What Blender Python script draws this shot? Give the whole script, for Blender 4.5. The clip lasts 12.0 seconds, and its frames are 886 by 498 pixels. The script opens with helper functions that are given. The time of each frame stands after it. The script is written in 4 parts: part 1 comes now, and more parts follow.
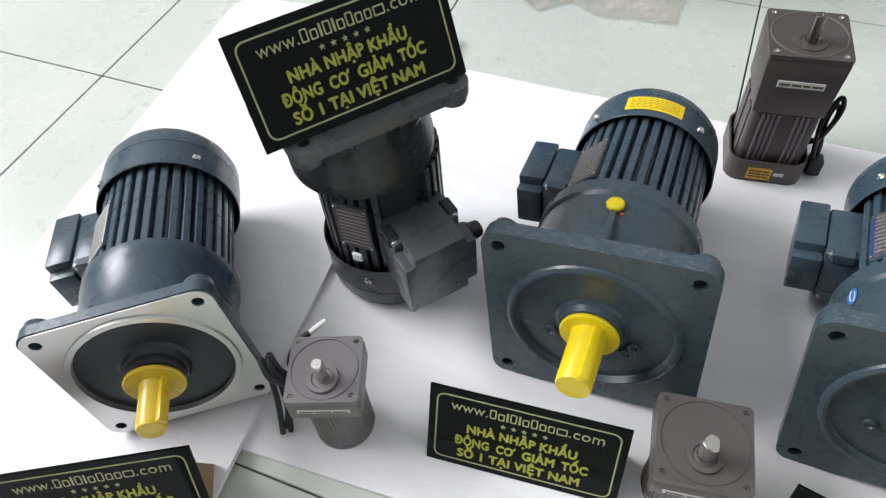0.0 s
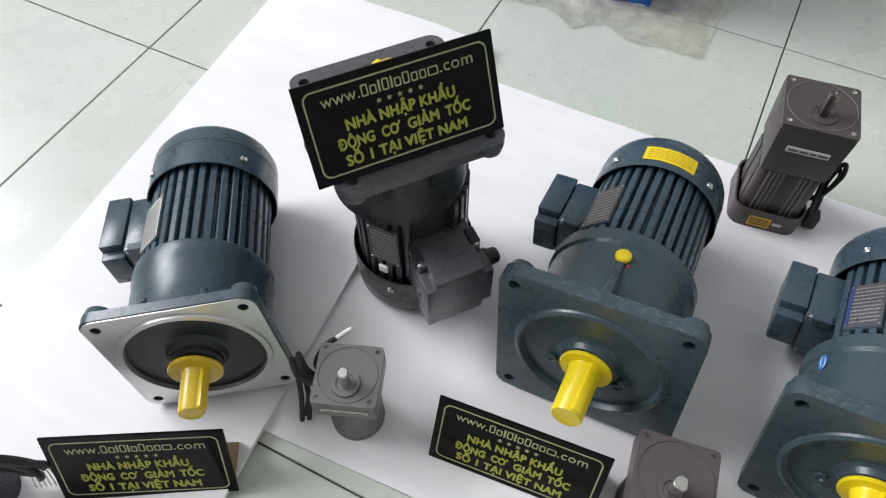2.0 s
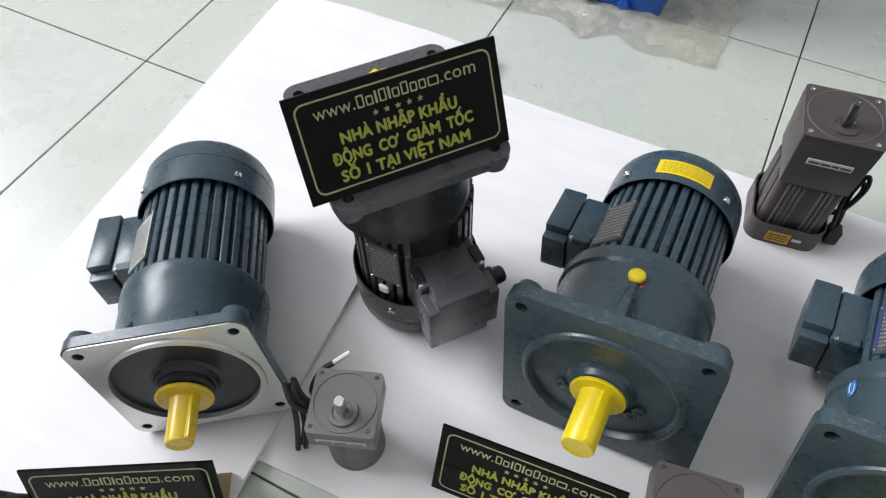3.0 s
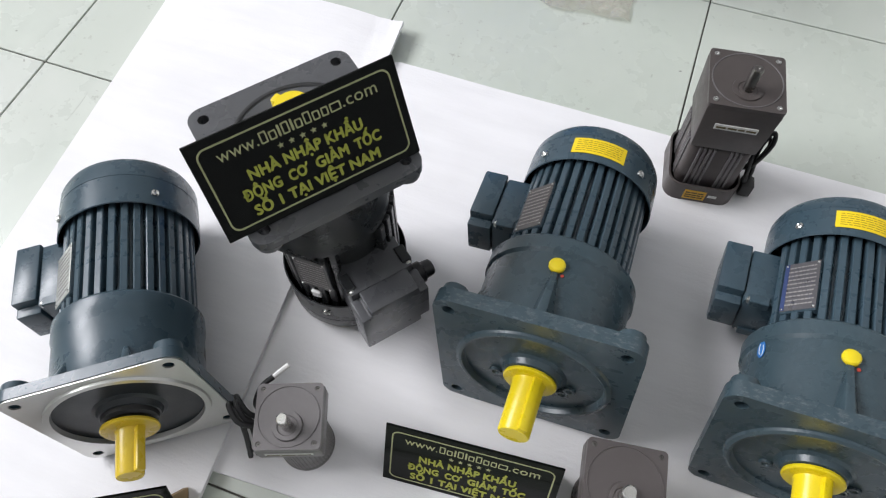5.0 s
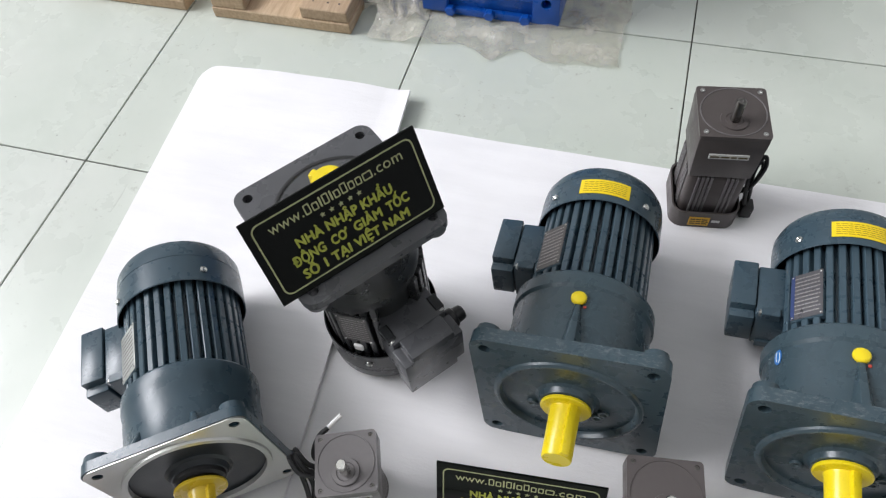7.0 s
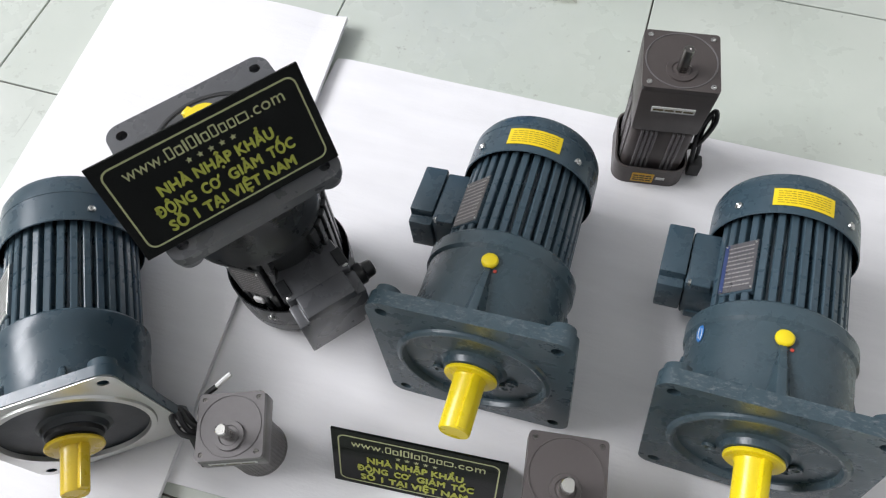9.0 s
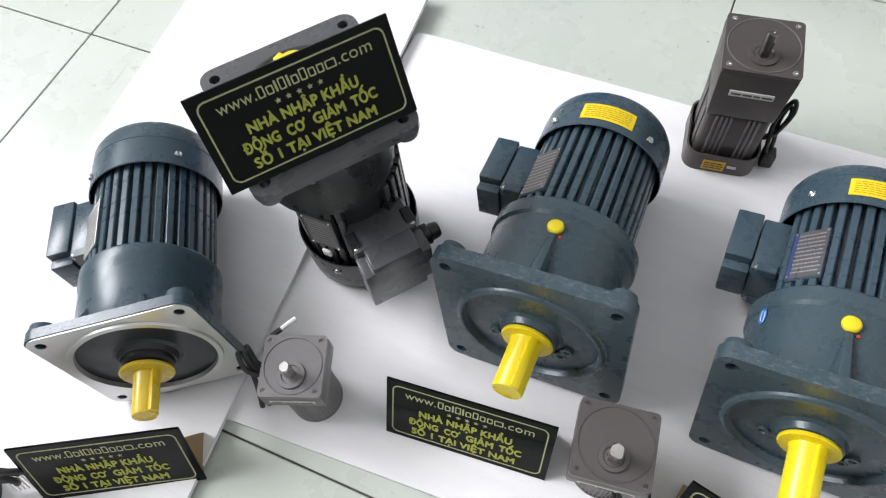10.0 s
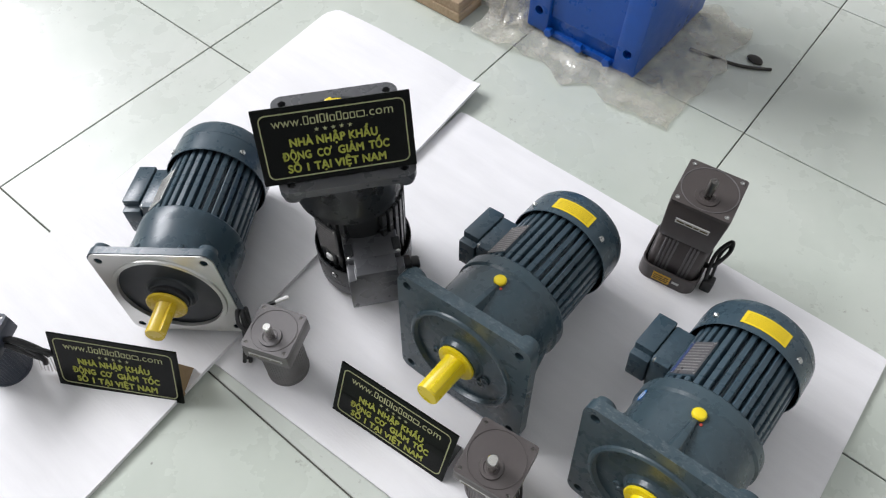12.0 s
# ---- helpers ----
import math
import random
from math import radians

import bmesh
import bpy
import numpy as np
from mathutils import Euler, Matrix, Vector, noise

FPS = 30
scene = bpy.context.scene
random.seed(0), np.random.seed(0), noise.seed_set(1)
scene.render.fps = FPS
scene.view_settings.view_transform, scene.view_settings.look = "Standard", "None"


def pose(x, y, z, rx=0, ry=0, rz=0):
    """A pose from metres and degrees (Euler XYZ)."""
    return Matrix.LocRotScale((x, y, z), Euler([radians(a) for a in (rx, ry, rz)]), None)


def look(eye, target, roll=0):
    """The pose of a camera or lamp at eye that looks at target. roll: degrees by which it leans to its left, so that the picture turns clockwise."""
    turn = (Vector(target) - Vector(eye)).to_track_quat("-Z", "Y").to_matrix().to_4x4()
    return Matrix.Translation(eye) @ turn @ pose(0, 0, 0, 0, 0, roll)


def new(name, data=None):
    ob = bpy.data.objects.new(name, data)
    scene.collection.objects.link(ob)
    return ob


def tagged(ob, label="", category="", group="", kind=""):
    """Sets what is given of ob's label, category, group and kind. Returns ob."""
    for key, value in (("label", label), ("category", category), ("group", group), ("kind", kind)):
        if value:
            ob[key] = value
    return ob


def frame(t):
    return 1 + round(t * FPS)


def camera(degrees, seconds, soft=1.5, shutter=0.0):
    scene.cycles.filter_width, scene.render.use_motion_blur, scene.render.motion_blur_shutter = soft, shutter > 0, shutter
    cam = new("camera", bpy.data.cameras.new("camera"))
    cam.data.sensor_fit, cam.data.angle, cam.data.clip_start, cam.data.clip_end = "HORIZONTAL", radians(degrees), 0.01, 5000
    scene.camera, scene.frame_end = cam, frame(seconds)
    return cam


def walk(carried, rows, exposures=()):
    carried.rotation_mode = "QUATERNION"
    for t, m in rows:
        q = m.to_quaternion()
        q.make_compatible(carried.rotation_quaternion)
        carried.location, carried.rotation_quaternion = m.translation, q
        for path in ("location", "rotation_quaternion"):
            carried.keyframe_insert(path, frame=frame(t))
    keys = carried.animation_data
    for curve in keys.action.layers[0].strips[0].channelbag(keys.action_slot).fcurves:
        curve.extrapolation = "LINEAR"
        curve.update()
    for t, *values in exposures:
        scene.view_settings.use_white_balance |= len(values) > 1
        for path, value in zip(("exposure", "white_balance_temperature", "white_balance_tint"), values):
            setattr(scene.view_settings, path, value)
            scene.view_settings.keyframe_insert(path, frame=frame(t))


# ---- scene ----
cam = camera(64.0, 12.0, soft=1.2)
PATH = [
    (0, (-0.066, -0.163, 0.733), (-0.609, 0.932, -0.85), -5.9),
    (0.5, (-0.071, -0.187, 0.764), (-0.628, 0.855, -0.849), -5.5),
    (1, (-0.061, -0.177, 0.82), (-0.546, 0.831, -0.838), -1.2),
    (1.5, (-0.073, -0.167, 0.869), (-0.591, 0.825, -0.788), -2.7),
    (2, (-0.097, -0.15, 0.844), (-0.591, 0.839, -0.822), 0.1),
    (2.5, (-0.116, -0.147, 0.829), (-0.674, 0.855, -0.81), -1.0),
    (3, (-0.105, -0.122, 0.813), (-0.632, 0.885, -0.832), -1.0),
    (3.2, (-0.105, -0.115, 0.806), (-0.608, 0.878, -0.856), -0.5),
    (4.8, (-0.114, -0.056, 0.831), (-0.52, 0.919, -0.867), -2.1),
    (5, (-0.102, -0.051, 0.869), (-0.437, 0.843, -0.888), -0.7),
    (5.5, (-0.08, -0.032, 0.912), (-0.369, 0.823, -0.873), 0.1),
    (6, (-0.053, -0.034, 0.918), (-0.361, 0.865, -0.842), -4.0),
    (6.5, (-0.092, -0.081, 0.978), (-0.499, 0.925, -0.702), -9.5),
    (6.7, (-0.104, -0.1, 0.959), (-0.512, 0.916, -0.714), -8.6),
    (8.3, (-0.096, -0.018, 0.885), (-0.473, 0.864, -0.87), -4.7),
    (8.5, (-0.075, -0.014, 0.88), (-0.406, 0.861, -0.888), -0.4),
    (9, (-0.034, -0.01, 0.873), (-0.369, 0.839, -0.906), -4.8),
    (9.5, (-0.04, -0.033, 0.832), (-0.392, 0.7, -0.996), -6.3),
    (10, (-0.03, -0.061, 0.868), (-0.509, 0.744, -0.899), -8.5),
    (10.5, (0.065, -0.139, 0.948), (-0.4, 0.76, -0.777), -8.5),
    (11, (0.125, -0.183, 0.979), (-0.442, 0.752, -0.696), -6.0),
    (11.5, (0.157, -0.142, 0.983), (-0.485, 0.686, -0.72), -6.8),
    (12, (0.141, -0.136, 1.021), (-0.55, 0.748, -0.635), 1.1),
]
walk(cam, [(t, look(eye, target, roll)) for t, eye, target, roll in PATH], [(0, 0.10), (1, 0.02), (2, -0.15), (3, -0.10), (5, -0.12), (6.5, -0.12), (8.5, -0.08), (9.0, -0.05), (9.5, 0.14), (10.5, 0.14), (11.5, 0.12), (12, -0.15)])

# ---- world, daylight and exposure ----
world = bpy.data.worlds.new("sky")
scene.world = world
world.use_nodes = True
wn = world.node_tree
sky = wn.nodes.new("ShaderNodeTexSky")
sky.sky_type = "NISHITA"
sky.sun_disc = False
sky.sun_elevation = radians(48)
sky.sun_rotation = radians(60)
wn.links.new(sky.outputs[0], wn.nodes["Background"].inputs[0])
wn.nodes["Background"].inputs[1].default_value = 0.12


def area_lamp(name, m, sx, sy, power, colour):
    data = bpy.data.lights.new(name, "AREA")
    data.shape, data.size, data.size_y = "RECTANGLE", sx, sy
    data.energy, data.color = power, colour
    ob = new(name, data)
    ob.matrix_world = m
    return ob


# daylight that enters by the long high window
area_lamp("high_window_daylight", look((-10.6, -0.7, 8.2), (0.0, 0.4, 0.0)), 8.0, 5.0, 2260, (0.99, 0.99, 1.03))


# ---- materials ----
def ramp(nt, src, stops):
    r = nt.nodes.new("ShaderNodeValToRGB")
    els = r.color_ramp.elements
    while len(els) < len(stops):
        els.new(0.5)
    for e, (p, c) in zip(els, stops):
        e.position = p
        e.color = (*c, 1) if len(c) == 3 else c
    nt.links.new(src, r.inputs[0])
    return r.outputs[0]


def noise_tex(nt, scale, detail=4, rough=0.6, stretch=None, distort=0.0):
    co = nt.nodes.new("ShaderNodeTexCoord")
    n = nt.nodes.new("ShaderNodeTexNoise")
    n.inputs["Scale"].default_value = scale
    n.inputs["Detail"].default_value = detail
    n.inputs["Roughness"].default_value = rough
    n.inputs["Distortion"].default_value = distort
    mp = nt.nodes.new("ShaderNodeMapping")
    if stretch:
        mp.inputs["Scale"].default_value = stretch
    nt.links.new(co.outputs["Object"], mp.inputs[0])
    nt.links.new(mp.outputs[0], n.inputs[0])
    return n.outputs[0]


def mixc(nt, fac, a, b, mode="MIX"):
    m = nt.nodes.new("ShaderNodeMix")
    m.data_type, m.blend_type = "RGBA", mode
    for sock, v in ((m.inputs[0], fac), (m.inputs[6], a), (m.inputs[7], b)):
        if isinstance(v, (int, float)):
            sock.default_value = v
        elif isinstance(v, tuple):
            sock.default_value = (*v, 1)
        else:
            nt.links.new(v, sock)
    return m.outputs[2]


def material(name, colour, rough=0.5, metal=0.0, vary=0.12, grain=60.0, bump=0.0, bump_scale=200.0, coat=0.0, rvary=0.08, blotch=5.0):
    """A painted, cast or moulded surface: two scales of colour variation, uneven gloss, fine relief."""
    mat = bpy.data.materials.new(name)
    mat.use_nodes = True
    nt = mat.node_tree
    bs = nt.nodes["Principled BSDF"]
    lo = tuple(c * (1 - vary) for c in colour)
    hi = tuple(min(1, c * (1 + vary)) for c in colour)
    big = ramp(nt, noise_tex(nt, blotch, 3), [(0.3, lo), (0.7, hi)])
    fine = ramp(nt, noise_tex(nt, grain, 5), [(0.3, (1 - vary * 0.8,) * 3), (0.7, (1, 1, 1))])
    nt.links.new(mixc(nt, 1.0, big, fine, "MULTIPLY"), bs.inputs["Base Color"])
    rr = ramp(nt, noise_tex(nt, grain * 0.4, 4), [(0.3, (rough - rvary,) * 3), (0.7, (rough + rvary,) * 3)])
    nt.links.new(rr, bs.inputs["Roughness"])
    bs.inputs["Metallic"].default_value = metal
    if coat:
        bs.inputs["Coat Weight"].default_value = coat
        bs.inputs["Coat Roughness"].default_value = 0.15
    if bump:
        b = nt.nodes.new("ShaderNodeBump")
        b.inputs["Strength"].default_value = bump
        b.inputs["Distance"].default_value = 0.001
        nt.links.new(noise_tex(nt, bump_scale, 4), b.inputs["Height"])
        nt.links.new(b.outputs[0], bs.inputs["Normal"])
    return mat


M_ENAMEL = material("blue_grey_enamel", (0.040, 0.068, 0.088), 0.30, 0, 0.10, 80, 0.10, 260)
M_CAST = material("blue_grey_cast_paint", (0.045, 0.072, 0.087), 0.29, 0, 0.12, 90, 0.26, 300)
def worn_flange():
    """Cast paint, chipped to bare metal along the flange's upper rim."""
    mat = material("chipped_cast_paint", (0.045, 0.072, 0.087), 0.29, 0, 0.12, 90, 0.26, 300)
    nt = mat.node_tree
    bs = nt.nodes["Principled BSDF"]
    co = nt.nodes.new("ShaderNodeTexCoord")
    sp = nt.nodes.new("ShaderNodeSeparateXYZ")
    nt.links.new(co.outputs["Object"], sp.inputs[0])
    rim = ramp(nt, sp.outputs["Z"], [(0.1064, (0, 0, 0)), (0.1072, (1, 1, 1))])
    chips = ramp(nt, noise_tex(nt, 420, 4, 0.7, (0.35, 1, 1)), [(0.52, (0, 0, 0)), (0.68, (1, 1, 1))])
    fac = mixc(nt, 1.0, rim, chips, "MULTIPLY")
    old = bs.inputs["Base Color"].links[0].from_socket
    nt.links.new(mixc(nt, fac, old, (0.17, 0.19, 0.20)), bs.inputs["Base Color"])
    return mat


M_WORN = worn_flange()
M_GREY = material("grey_enamel", (0.078, 0.080, 0.086), 0.30, 0, 0.10, 70, 0.12, 260)
# the same grey enamel with the shade on the upright motor's body in its colour
M_GREYSHADE = material("shaded_grey_enamel", (0.022, 0.0235, 0.025), 0.30, 0, 0.10, 70, 0.12, 260)
M_STEEL = material("machined_steel", (0.66, 0.66, 0.64), 0.36, 1.0, 0.03, 160, 0.05, 500, rvary=0.03)
M_DARKSTEEL = material("oiled_steel", (0.22, 0.21, 0.20), 0.32, 1.0, 0.1, 160)
M_SHAFT = material("bright_shaft_steel", (0.72, 0.71, 0.68), 0.25, 1.0, 0.06, 200)
M_SCREW = material("zinc_screw", (0.60, 0.60, 0.58), 0.28, 1.0, 0.10, 300)
M_BLACK = material("black_rubber", (0.012, 0.012, 0.013), 0.45, 0, 0.2, 120)
M_DARKDISC = material("dark_sealed_face", (0.022, 0.027, 0.032), 0.40, 0, 0.15, 60, 0.1, 300)
M_YELLOW = material("yellow_plastic", (0.80, 0.62, 0.012), 0.30, 0, 0.05, 60)
M_AMBER = material("amber_plastic", (0.62, 0.44, 0.03), 0.28, 0, 0.08, 60)
M_TAUPE = material("grey_brown_metal_paint", (0.160, 0.150, 0.151), 0.42, 0.25, 0.08, 140, 0.12, 500)
M_TAUPEMID = material("brown_grey_metal_paint", (0.105, 0.092, 0.090), 0.42, 0.25, 0.08, 140, 0.12, 500)
M_TAUPEDARK = material("dark_brown_grey_paint", (0.080, 0.068, 0.065), 0.42, 0.2, 0.08, 140, 0.12, 500)
M_SLATE = material("slate_motor_paint", (0.038, 0.046, 0.066), 0.45, 0.1, 0.1, 140, 0.1, 500)
M_SIGN = material("black_acrylic", (0.003, 0.004, 0.0035), 0.10, 0, 0.2, 40, 0, rvary=0.04)
M_SIGN.node_tree.nodes["Principled BSDF"].inputs["Specular IOR Level"].default_value = 0.13
M_LETTER = material("yellow_green_print", (0.36, 0.38, 0.045), 0.45, 0, 0.10, 150)
M_SILVERPRINT = material("pale_olive_print", (0.36, 0.37, 0.19), 0.45, 0, 0.10, 150)
M_LABEL = material("yellow_label", (0.82, 0.60, 0.010), 0.45, 0, 0.05, 80)
M_LABELO = material("orange_label", (0.72, 0.40, 0.02), 0.45, 0, 0.06, 80)
M_LABELINK = material("faded_ink", (0.42, 0.30, 0.02), 0.6, 0, 0.2, 100)
M_INK = material("dark_ink", (0.10, 0.075, 0.02), 0.6, 0, 0.2, 100)
M_PLATE = material("etched_nameplate", (0.13, 0.124, 0.124), 0.34, 0.6, 0.15, 120)
M_PLATESILVER = material("silver_nameplate", (0.16, 0.155, 0.16), 0.32, 0.6, 0.10, 120)
M_PLATEINK = material("nameplate_print", (0.36, 0.34, 0.33), 0.4, 0.3, 0.2, 120)
M_PLATEBLUE = material("blue_print", (0.03, 0.05, 0.14), 0.4, 0.0, 0.2, 120)
M_STICKER = material("blue_sticker", (0.03, 0.16, 0.45), 0.35, 0, 0.1, 120)
M_WHITEINK = material("white_print", (0.62, 0.62, 0.60), 0.5, 0, 0.05, 120)
M_RED = material("red_vent_pin", (0.45, 0.05, 0.03), 0.4)
M_BLUE = material("blue_gloss_paint", (0.004, 0.080, 0.40), 0.32, 0, 0.12, 60, 0.2, 220)
M_CARD = material("brown_cardboard", (0.36, 0.24, 0.12), 0.7, 0, 0.15, 90, 0.2, 300)
M_TAPE = material("tan_packing_tape", (0.46, 0.29, 0.11), 0.32, 0, 0.22, 60, 0.3, 120)
M_WHITETAPE = material("white_connector", (0.75, 0.74, 0.72), 0.4, 0, 0.05, 80)
M_DEBRIS = material("dark_debris", (0.05, 0.045, 0.04), 0.7, 0, 0.3, 100, 0.3, 200)
M_PINK = material("pink_bubble_bag", (0.62, 0.40, 0.40), 0.3, 0, 0.15, 30, 0.4, 60)
# unseen ceiling, its white chosen to send fill light down on the foam
M_CEIL = material("fill_bounce_ceiling", (0.80, 0.80, 0.79), 0.8, 0, 0.04, 20, 0.1, 90)
# unseen north and east walls, paler so that they bounce fill light
M_WALLPALE = material("fill_bounce_wall", (0.38, 0.38, 0.38), 0.75, 0, 0.04, 20, 0.1, 90)
# unseen south and west walls, darker so that signs and enamel reflect black
M_WALL = material("dark_reflection_wall", (0.19, 0.19, 0.19), 0.75, 0, 0.04, 20, 0.1, 90)


def foam_material():
    mat = bpy.data.materials.new("white_foam_sheet")
    mat.use_nodes = True
    nt = mat.node_tree
    bs = nt.nodes["Principled BSDF"]
    streak = noise_tex(nt, 14, 4, 0.6, (0.35, 2.2, 1))
    soft = noise_tex(nt, 5, 3)
    c1 = ramp(nt, streak, [(0.3, (0.785, 0.775, 0.785)), (0.7, (0.845, 0.835, 0.845))])
    c2 = ramp(nt, soft, [(0.3, (0.95, 0.95, 0.95)), (0.7, (1, 1, 1))])
    nt.links.new(mixc(nt, 1.0, c1, c2, "MULTIPLY"), bs.inputs["Base Color"])
    bs.inputs["Roughness"].default_value = 0.62
    b = nt.nodes.new("ShaderNodeBump")
    b.inputs["Strength"].default_value = 0.35
    b.inputs["Distance"].default_value = 0.004
    nt.links.new(streak, b.inputs["Height"])
    b2 = nt.nodes.new("ShaderNodeBump")
    b2.inputs["Strength"].default_value = 0.25
    b2.inputs["Distance"].default_value = 0.001
    nt.links.new(noise_tex(nt, 320, 2), b2.inputs["Height"])
    nt.links.new(b.outputs[0], b2.inputs["Normal"])
    nt.links.new(b2.outputs[0], bs.inputs["Normal"])
    return mat


def tile_material():
    """Glazed off-white tile with a pale green cast, cloudy glaze, scuffs and specks of dirt."""
    mat = bpy.data.materials.new("glazed_floor_tile")
    mat.use_nodes = True
    nt = mat.node_tree
    bs = nt.nodes["Principled BSDF"]
    info = nt.nodes.new("ShaderNodeObjectInfo")
    geo = nt.nodes.new("ShaderNodeNewGeometry")

    def gnoise(scale, detail, stretch=(1, 1, 1), rough=0.6, distort=0.0):
        mp = nt.nodes.new("ShaderNodeMapping")
        mp.inputs["Scale"].default_value = stretch
        n = nt.nodes.new("ShaderNodeTexNoise")
        n.inputs["Scale"].default_value = scale
        n.inputs["Detail"].default_value = detail
        n.inputs["Roughness"].default_value = rough
        n.inputs["Distortion"].default_value = distort
        nt.links.new(geo.outputs["Position"], mp.inputs[0])
        nt.links.new(mp.outputs[0], n.inputs[0])
        return n.outputs[0]

    base = ramp(nt, gnoise(3.2, 4), [(0.28, (0.515, 0.555, 0.500)), (0.72, (0.585, 0.607, 0.560))])
    tint = ramp(nt, info.outputs["Random"], [(0.0, (0.95, 0.965, 0.94)), (1.0, (1, 1, 1))])
    col = mixc(nt, 1.0, base, tint, "MULTIPLY")
    speck = ramp(nt, gnoise(55, 5, (1, 1, 1), 0.7), [(0.60, (0, 0, 0)), (0.69, (1, 1, 1))])
    patch = ramp(nt, gnoise(4.5, 4, (1, 1, 1), 0.65, 0.6), [(0.50, (0, 0, 0)), (0.68, (1, 1, 1))])
    dirt = mixc(nt, 1.0, speck, patch, "MULTIPLY")
    col = mixc(nt, dirt, col, (0.30, 0.30, 0.26))
    dots = ramp(nt, gnoise(38, 2, (1, 1, 1), 0.4), [(0.77, (0, 0, 0)), (0.80, (0.8, 0.8, 0.8))])
    col = mixc(nt, dots, col, (0.14, 0.14, 0.12))
    scuff = ramp(nt, gnoise(9, 5, (6.0, 0.8, 1), 0.7, 1.2), [(0.66, (0, 0, 0)), (0.70, (0.7, 0.7, 0.7))])
    scuff2 = mixc(nt, 1.0, scuff, patch, "MULTIPLY")
    col = mixc(nt, scuff2, col, (0.30, 0.32, 0.28))
    nt.links.new(col, bs.inputs["Base Color"])
    nt.links.new(ramp(nt, gnoise(7, 5), [(0.3, (0.20, 0.20, 0.20)), (0.7, (0.38, 0.38, 0.38))]), bs.inputs["Roughness"])
    b = nt.nodes.new("ShaderNodeBump")
    b.inputs["Strength"].default_value = 0.08
    b.inputs["Distance"].default_value = 0.002
    nt.links.new(gnoise(26, 3), b.inputs["Height"])
    nt.links.new(b.outputs[0], bs.inputs["Normal"])
    return mat


def film_material():
    """Thin crumpled clear plastic."""
    mat = bpy.data.materials.new("clear_plastic_film")
    mat.use_nodes = True
    nt = mat.node_tree
    out = nt.nodes["Material Output"]
    nt.nodes.remove(nt.nodes["Principled BSDF"])
    tr = nt.nodes.new("ShaderNodeBsdfTransparent")
    tr.inputs[0].default_value = (0.93, 0.92, 0.88, 1)
    gl = nt.nodes.new("ShaderNodeBsdfGlossy")
    gl.inputs["Roughness"].default_value = 0.18
    gl.inputs[0].default_value = (0.95, 0.94, 0.92, 1)
    di = nt.nodes.new("ShaderNodeBsdfDiffuse")
    di.inputs[0].default_value = (0.72, 0.68, 0.60, 1)
    m1 = nt.nodes.new("ShaderNodeMixShader")
    m2 = nt.nodes.new("ShaderNodeMixShader")
    m1.inputs[0].default_value = 0.16
    nt.links.new(tr.outputs[0], m1.inputs[1])
    nt.links.new(gl.outputs[0], m1.inputs[2])
    fac = ramp(nt, noise_tex(nt, 24, 5, 0.65), [(0.35, (0.10,) * 3), (0.75, (0.55,) * 3)])
    nt.links.new(fac, m2.inputs[0])
    nt.links.new(m1.outputs[0], m2.inputs[1])
    nt.links.new(di.outputs[0], m2.inputs[2])
    b = nt.nodes.new("ShaderNodeBump")
    b.inputs["Strength"].default_value = 0.8
    b.inputs["Distance"].default_value = 0.004
    nt.links.new(noise_tex(nt, 40, 3, 0.6, None, 1.0), b.inputs["Height"])
    for s in (gl, di):
        nt.links.new(b.outputs[0], s.inputs["Normal"])
    nt.links.new(m2.outputs[0], out.inputs[0])
    return mat


def wood_material():
    mat = bpy.data.materials.new("rough_pallet_wood")
    mat.use_nodes = True
    nt = mat.node_tree
    bs = nt.nodes["Principled BSDF"]
    info = nt.nodes.new("ShaderNodeObjectInfo")
    g = ramp(nt, noise_tex(nt, 16, 6, 0.65, (9, 1, 9)), [(0.25, (0.42, 0.30, 0.18)), (0.75, (0.68, 0.52, 0.35))])
    st = ramp(nt, noise_tex(nt, 9, 4), [(0.35, (0.75, 0.72, 0.70)), (0.7, (1, 1, 1))])
    t = ramp(nt, info.outputs["Random"], [(0, (0.82, 0.80, 0.80)), (1, (1, 1, 1))])
    nt.links.new(mixc(nt, 1.0, mixc(nt, 1.0, g, st, "MULTIPLY"), t, "MULTIPLY"), bs.inputs["Base Color"])
    bs.inputs["Roughness"].default_value = 0.72
    b = nt.nodes.new("ShaderNodeBump")
    b.inputs["Strength"].default_value = 0.4
    b.inputs["Distance"].default_value = 0.002
    nt.links.new(noise_tex(nt, 30, 6, 0.65, (9, 1, 9)), b.inputs["Height"])
    nt.links.new(b.outputs[0], bs.inputs["Normal"])
    return mat


M_FOAM, M_TILE, M_FILM, M_WOOD = foam_material(), tile_material(), film_material(), wood_material()
M_GROUT = material("dark_grout", (0.13, 0.125, 0.11), 0.9, 0, 0.35, 40, 0.3, 200)


# ---- mesh helpers ----
def mesh_of(bm, name, mat, sharp=32):
    bmesh.ops.recalc_face_normals(bm, faces=bm.faces)
    me = bpy.data.meshes.new(name)
    bm.to_mesh(me)
    bm.free()
    me.shade_smooth()
    me.set_sharp_from_angle(angle=radians(sharp))
    me.materials.append(mat)
    return me


def part(name, bm, mat, parent=None, label="", m=None, sharp=32):
    """Links a bmesh (or a finished mesh) as one mesh object under a thing or a part."""
    me = bm if isinstance(bm, bpy.types.Mesh) else mesh_of(bm, name, mat, sharp)
    ob = new(name, me)
    if parent:
        ob.parent = parent
    if m is not None:
        ob.matrix_basis = m
    if label:
        ob["label"] = label
    return ob


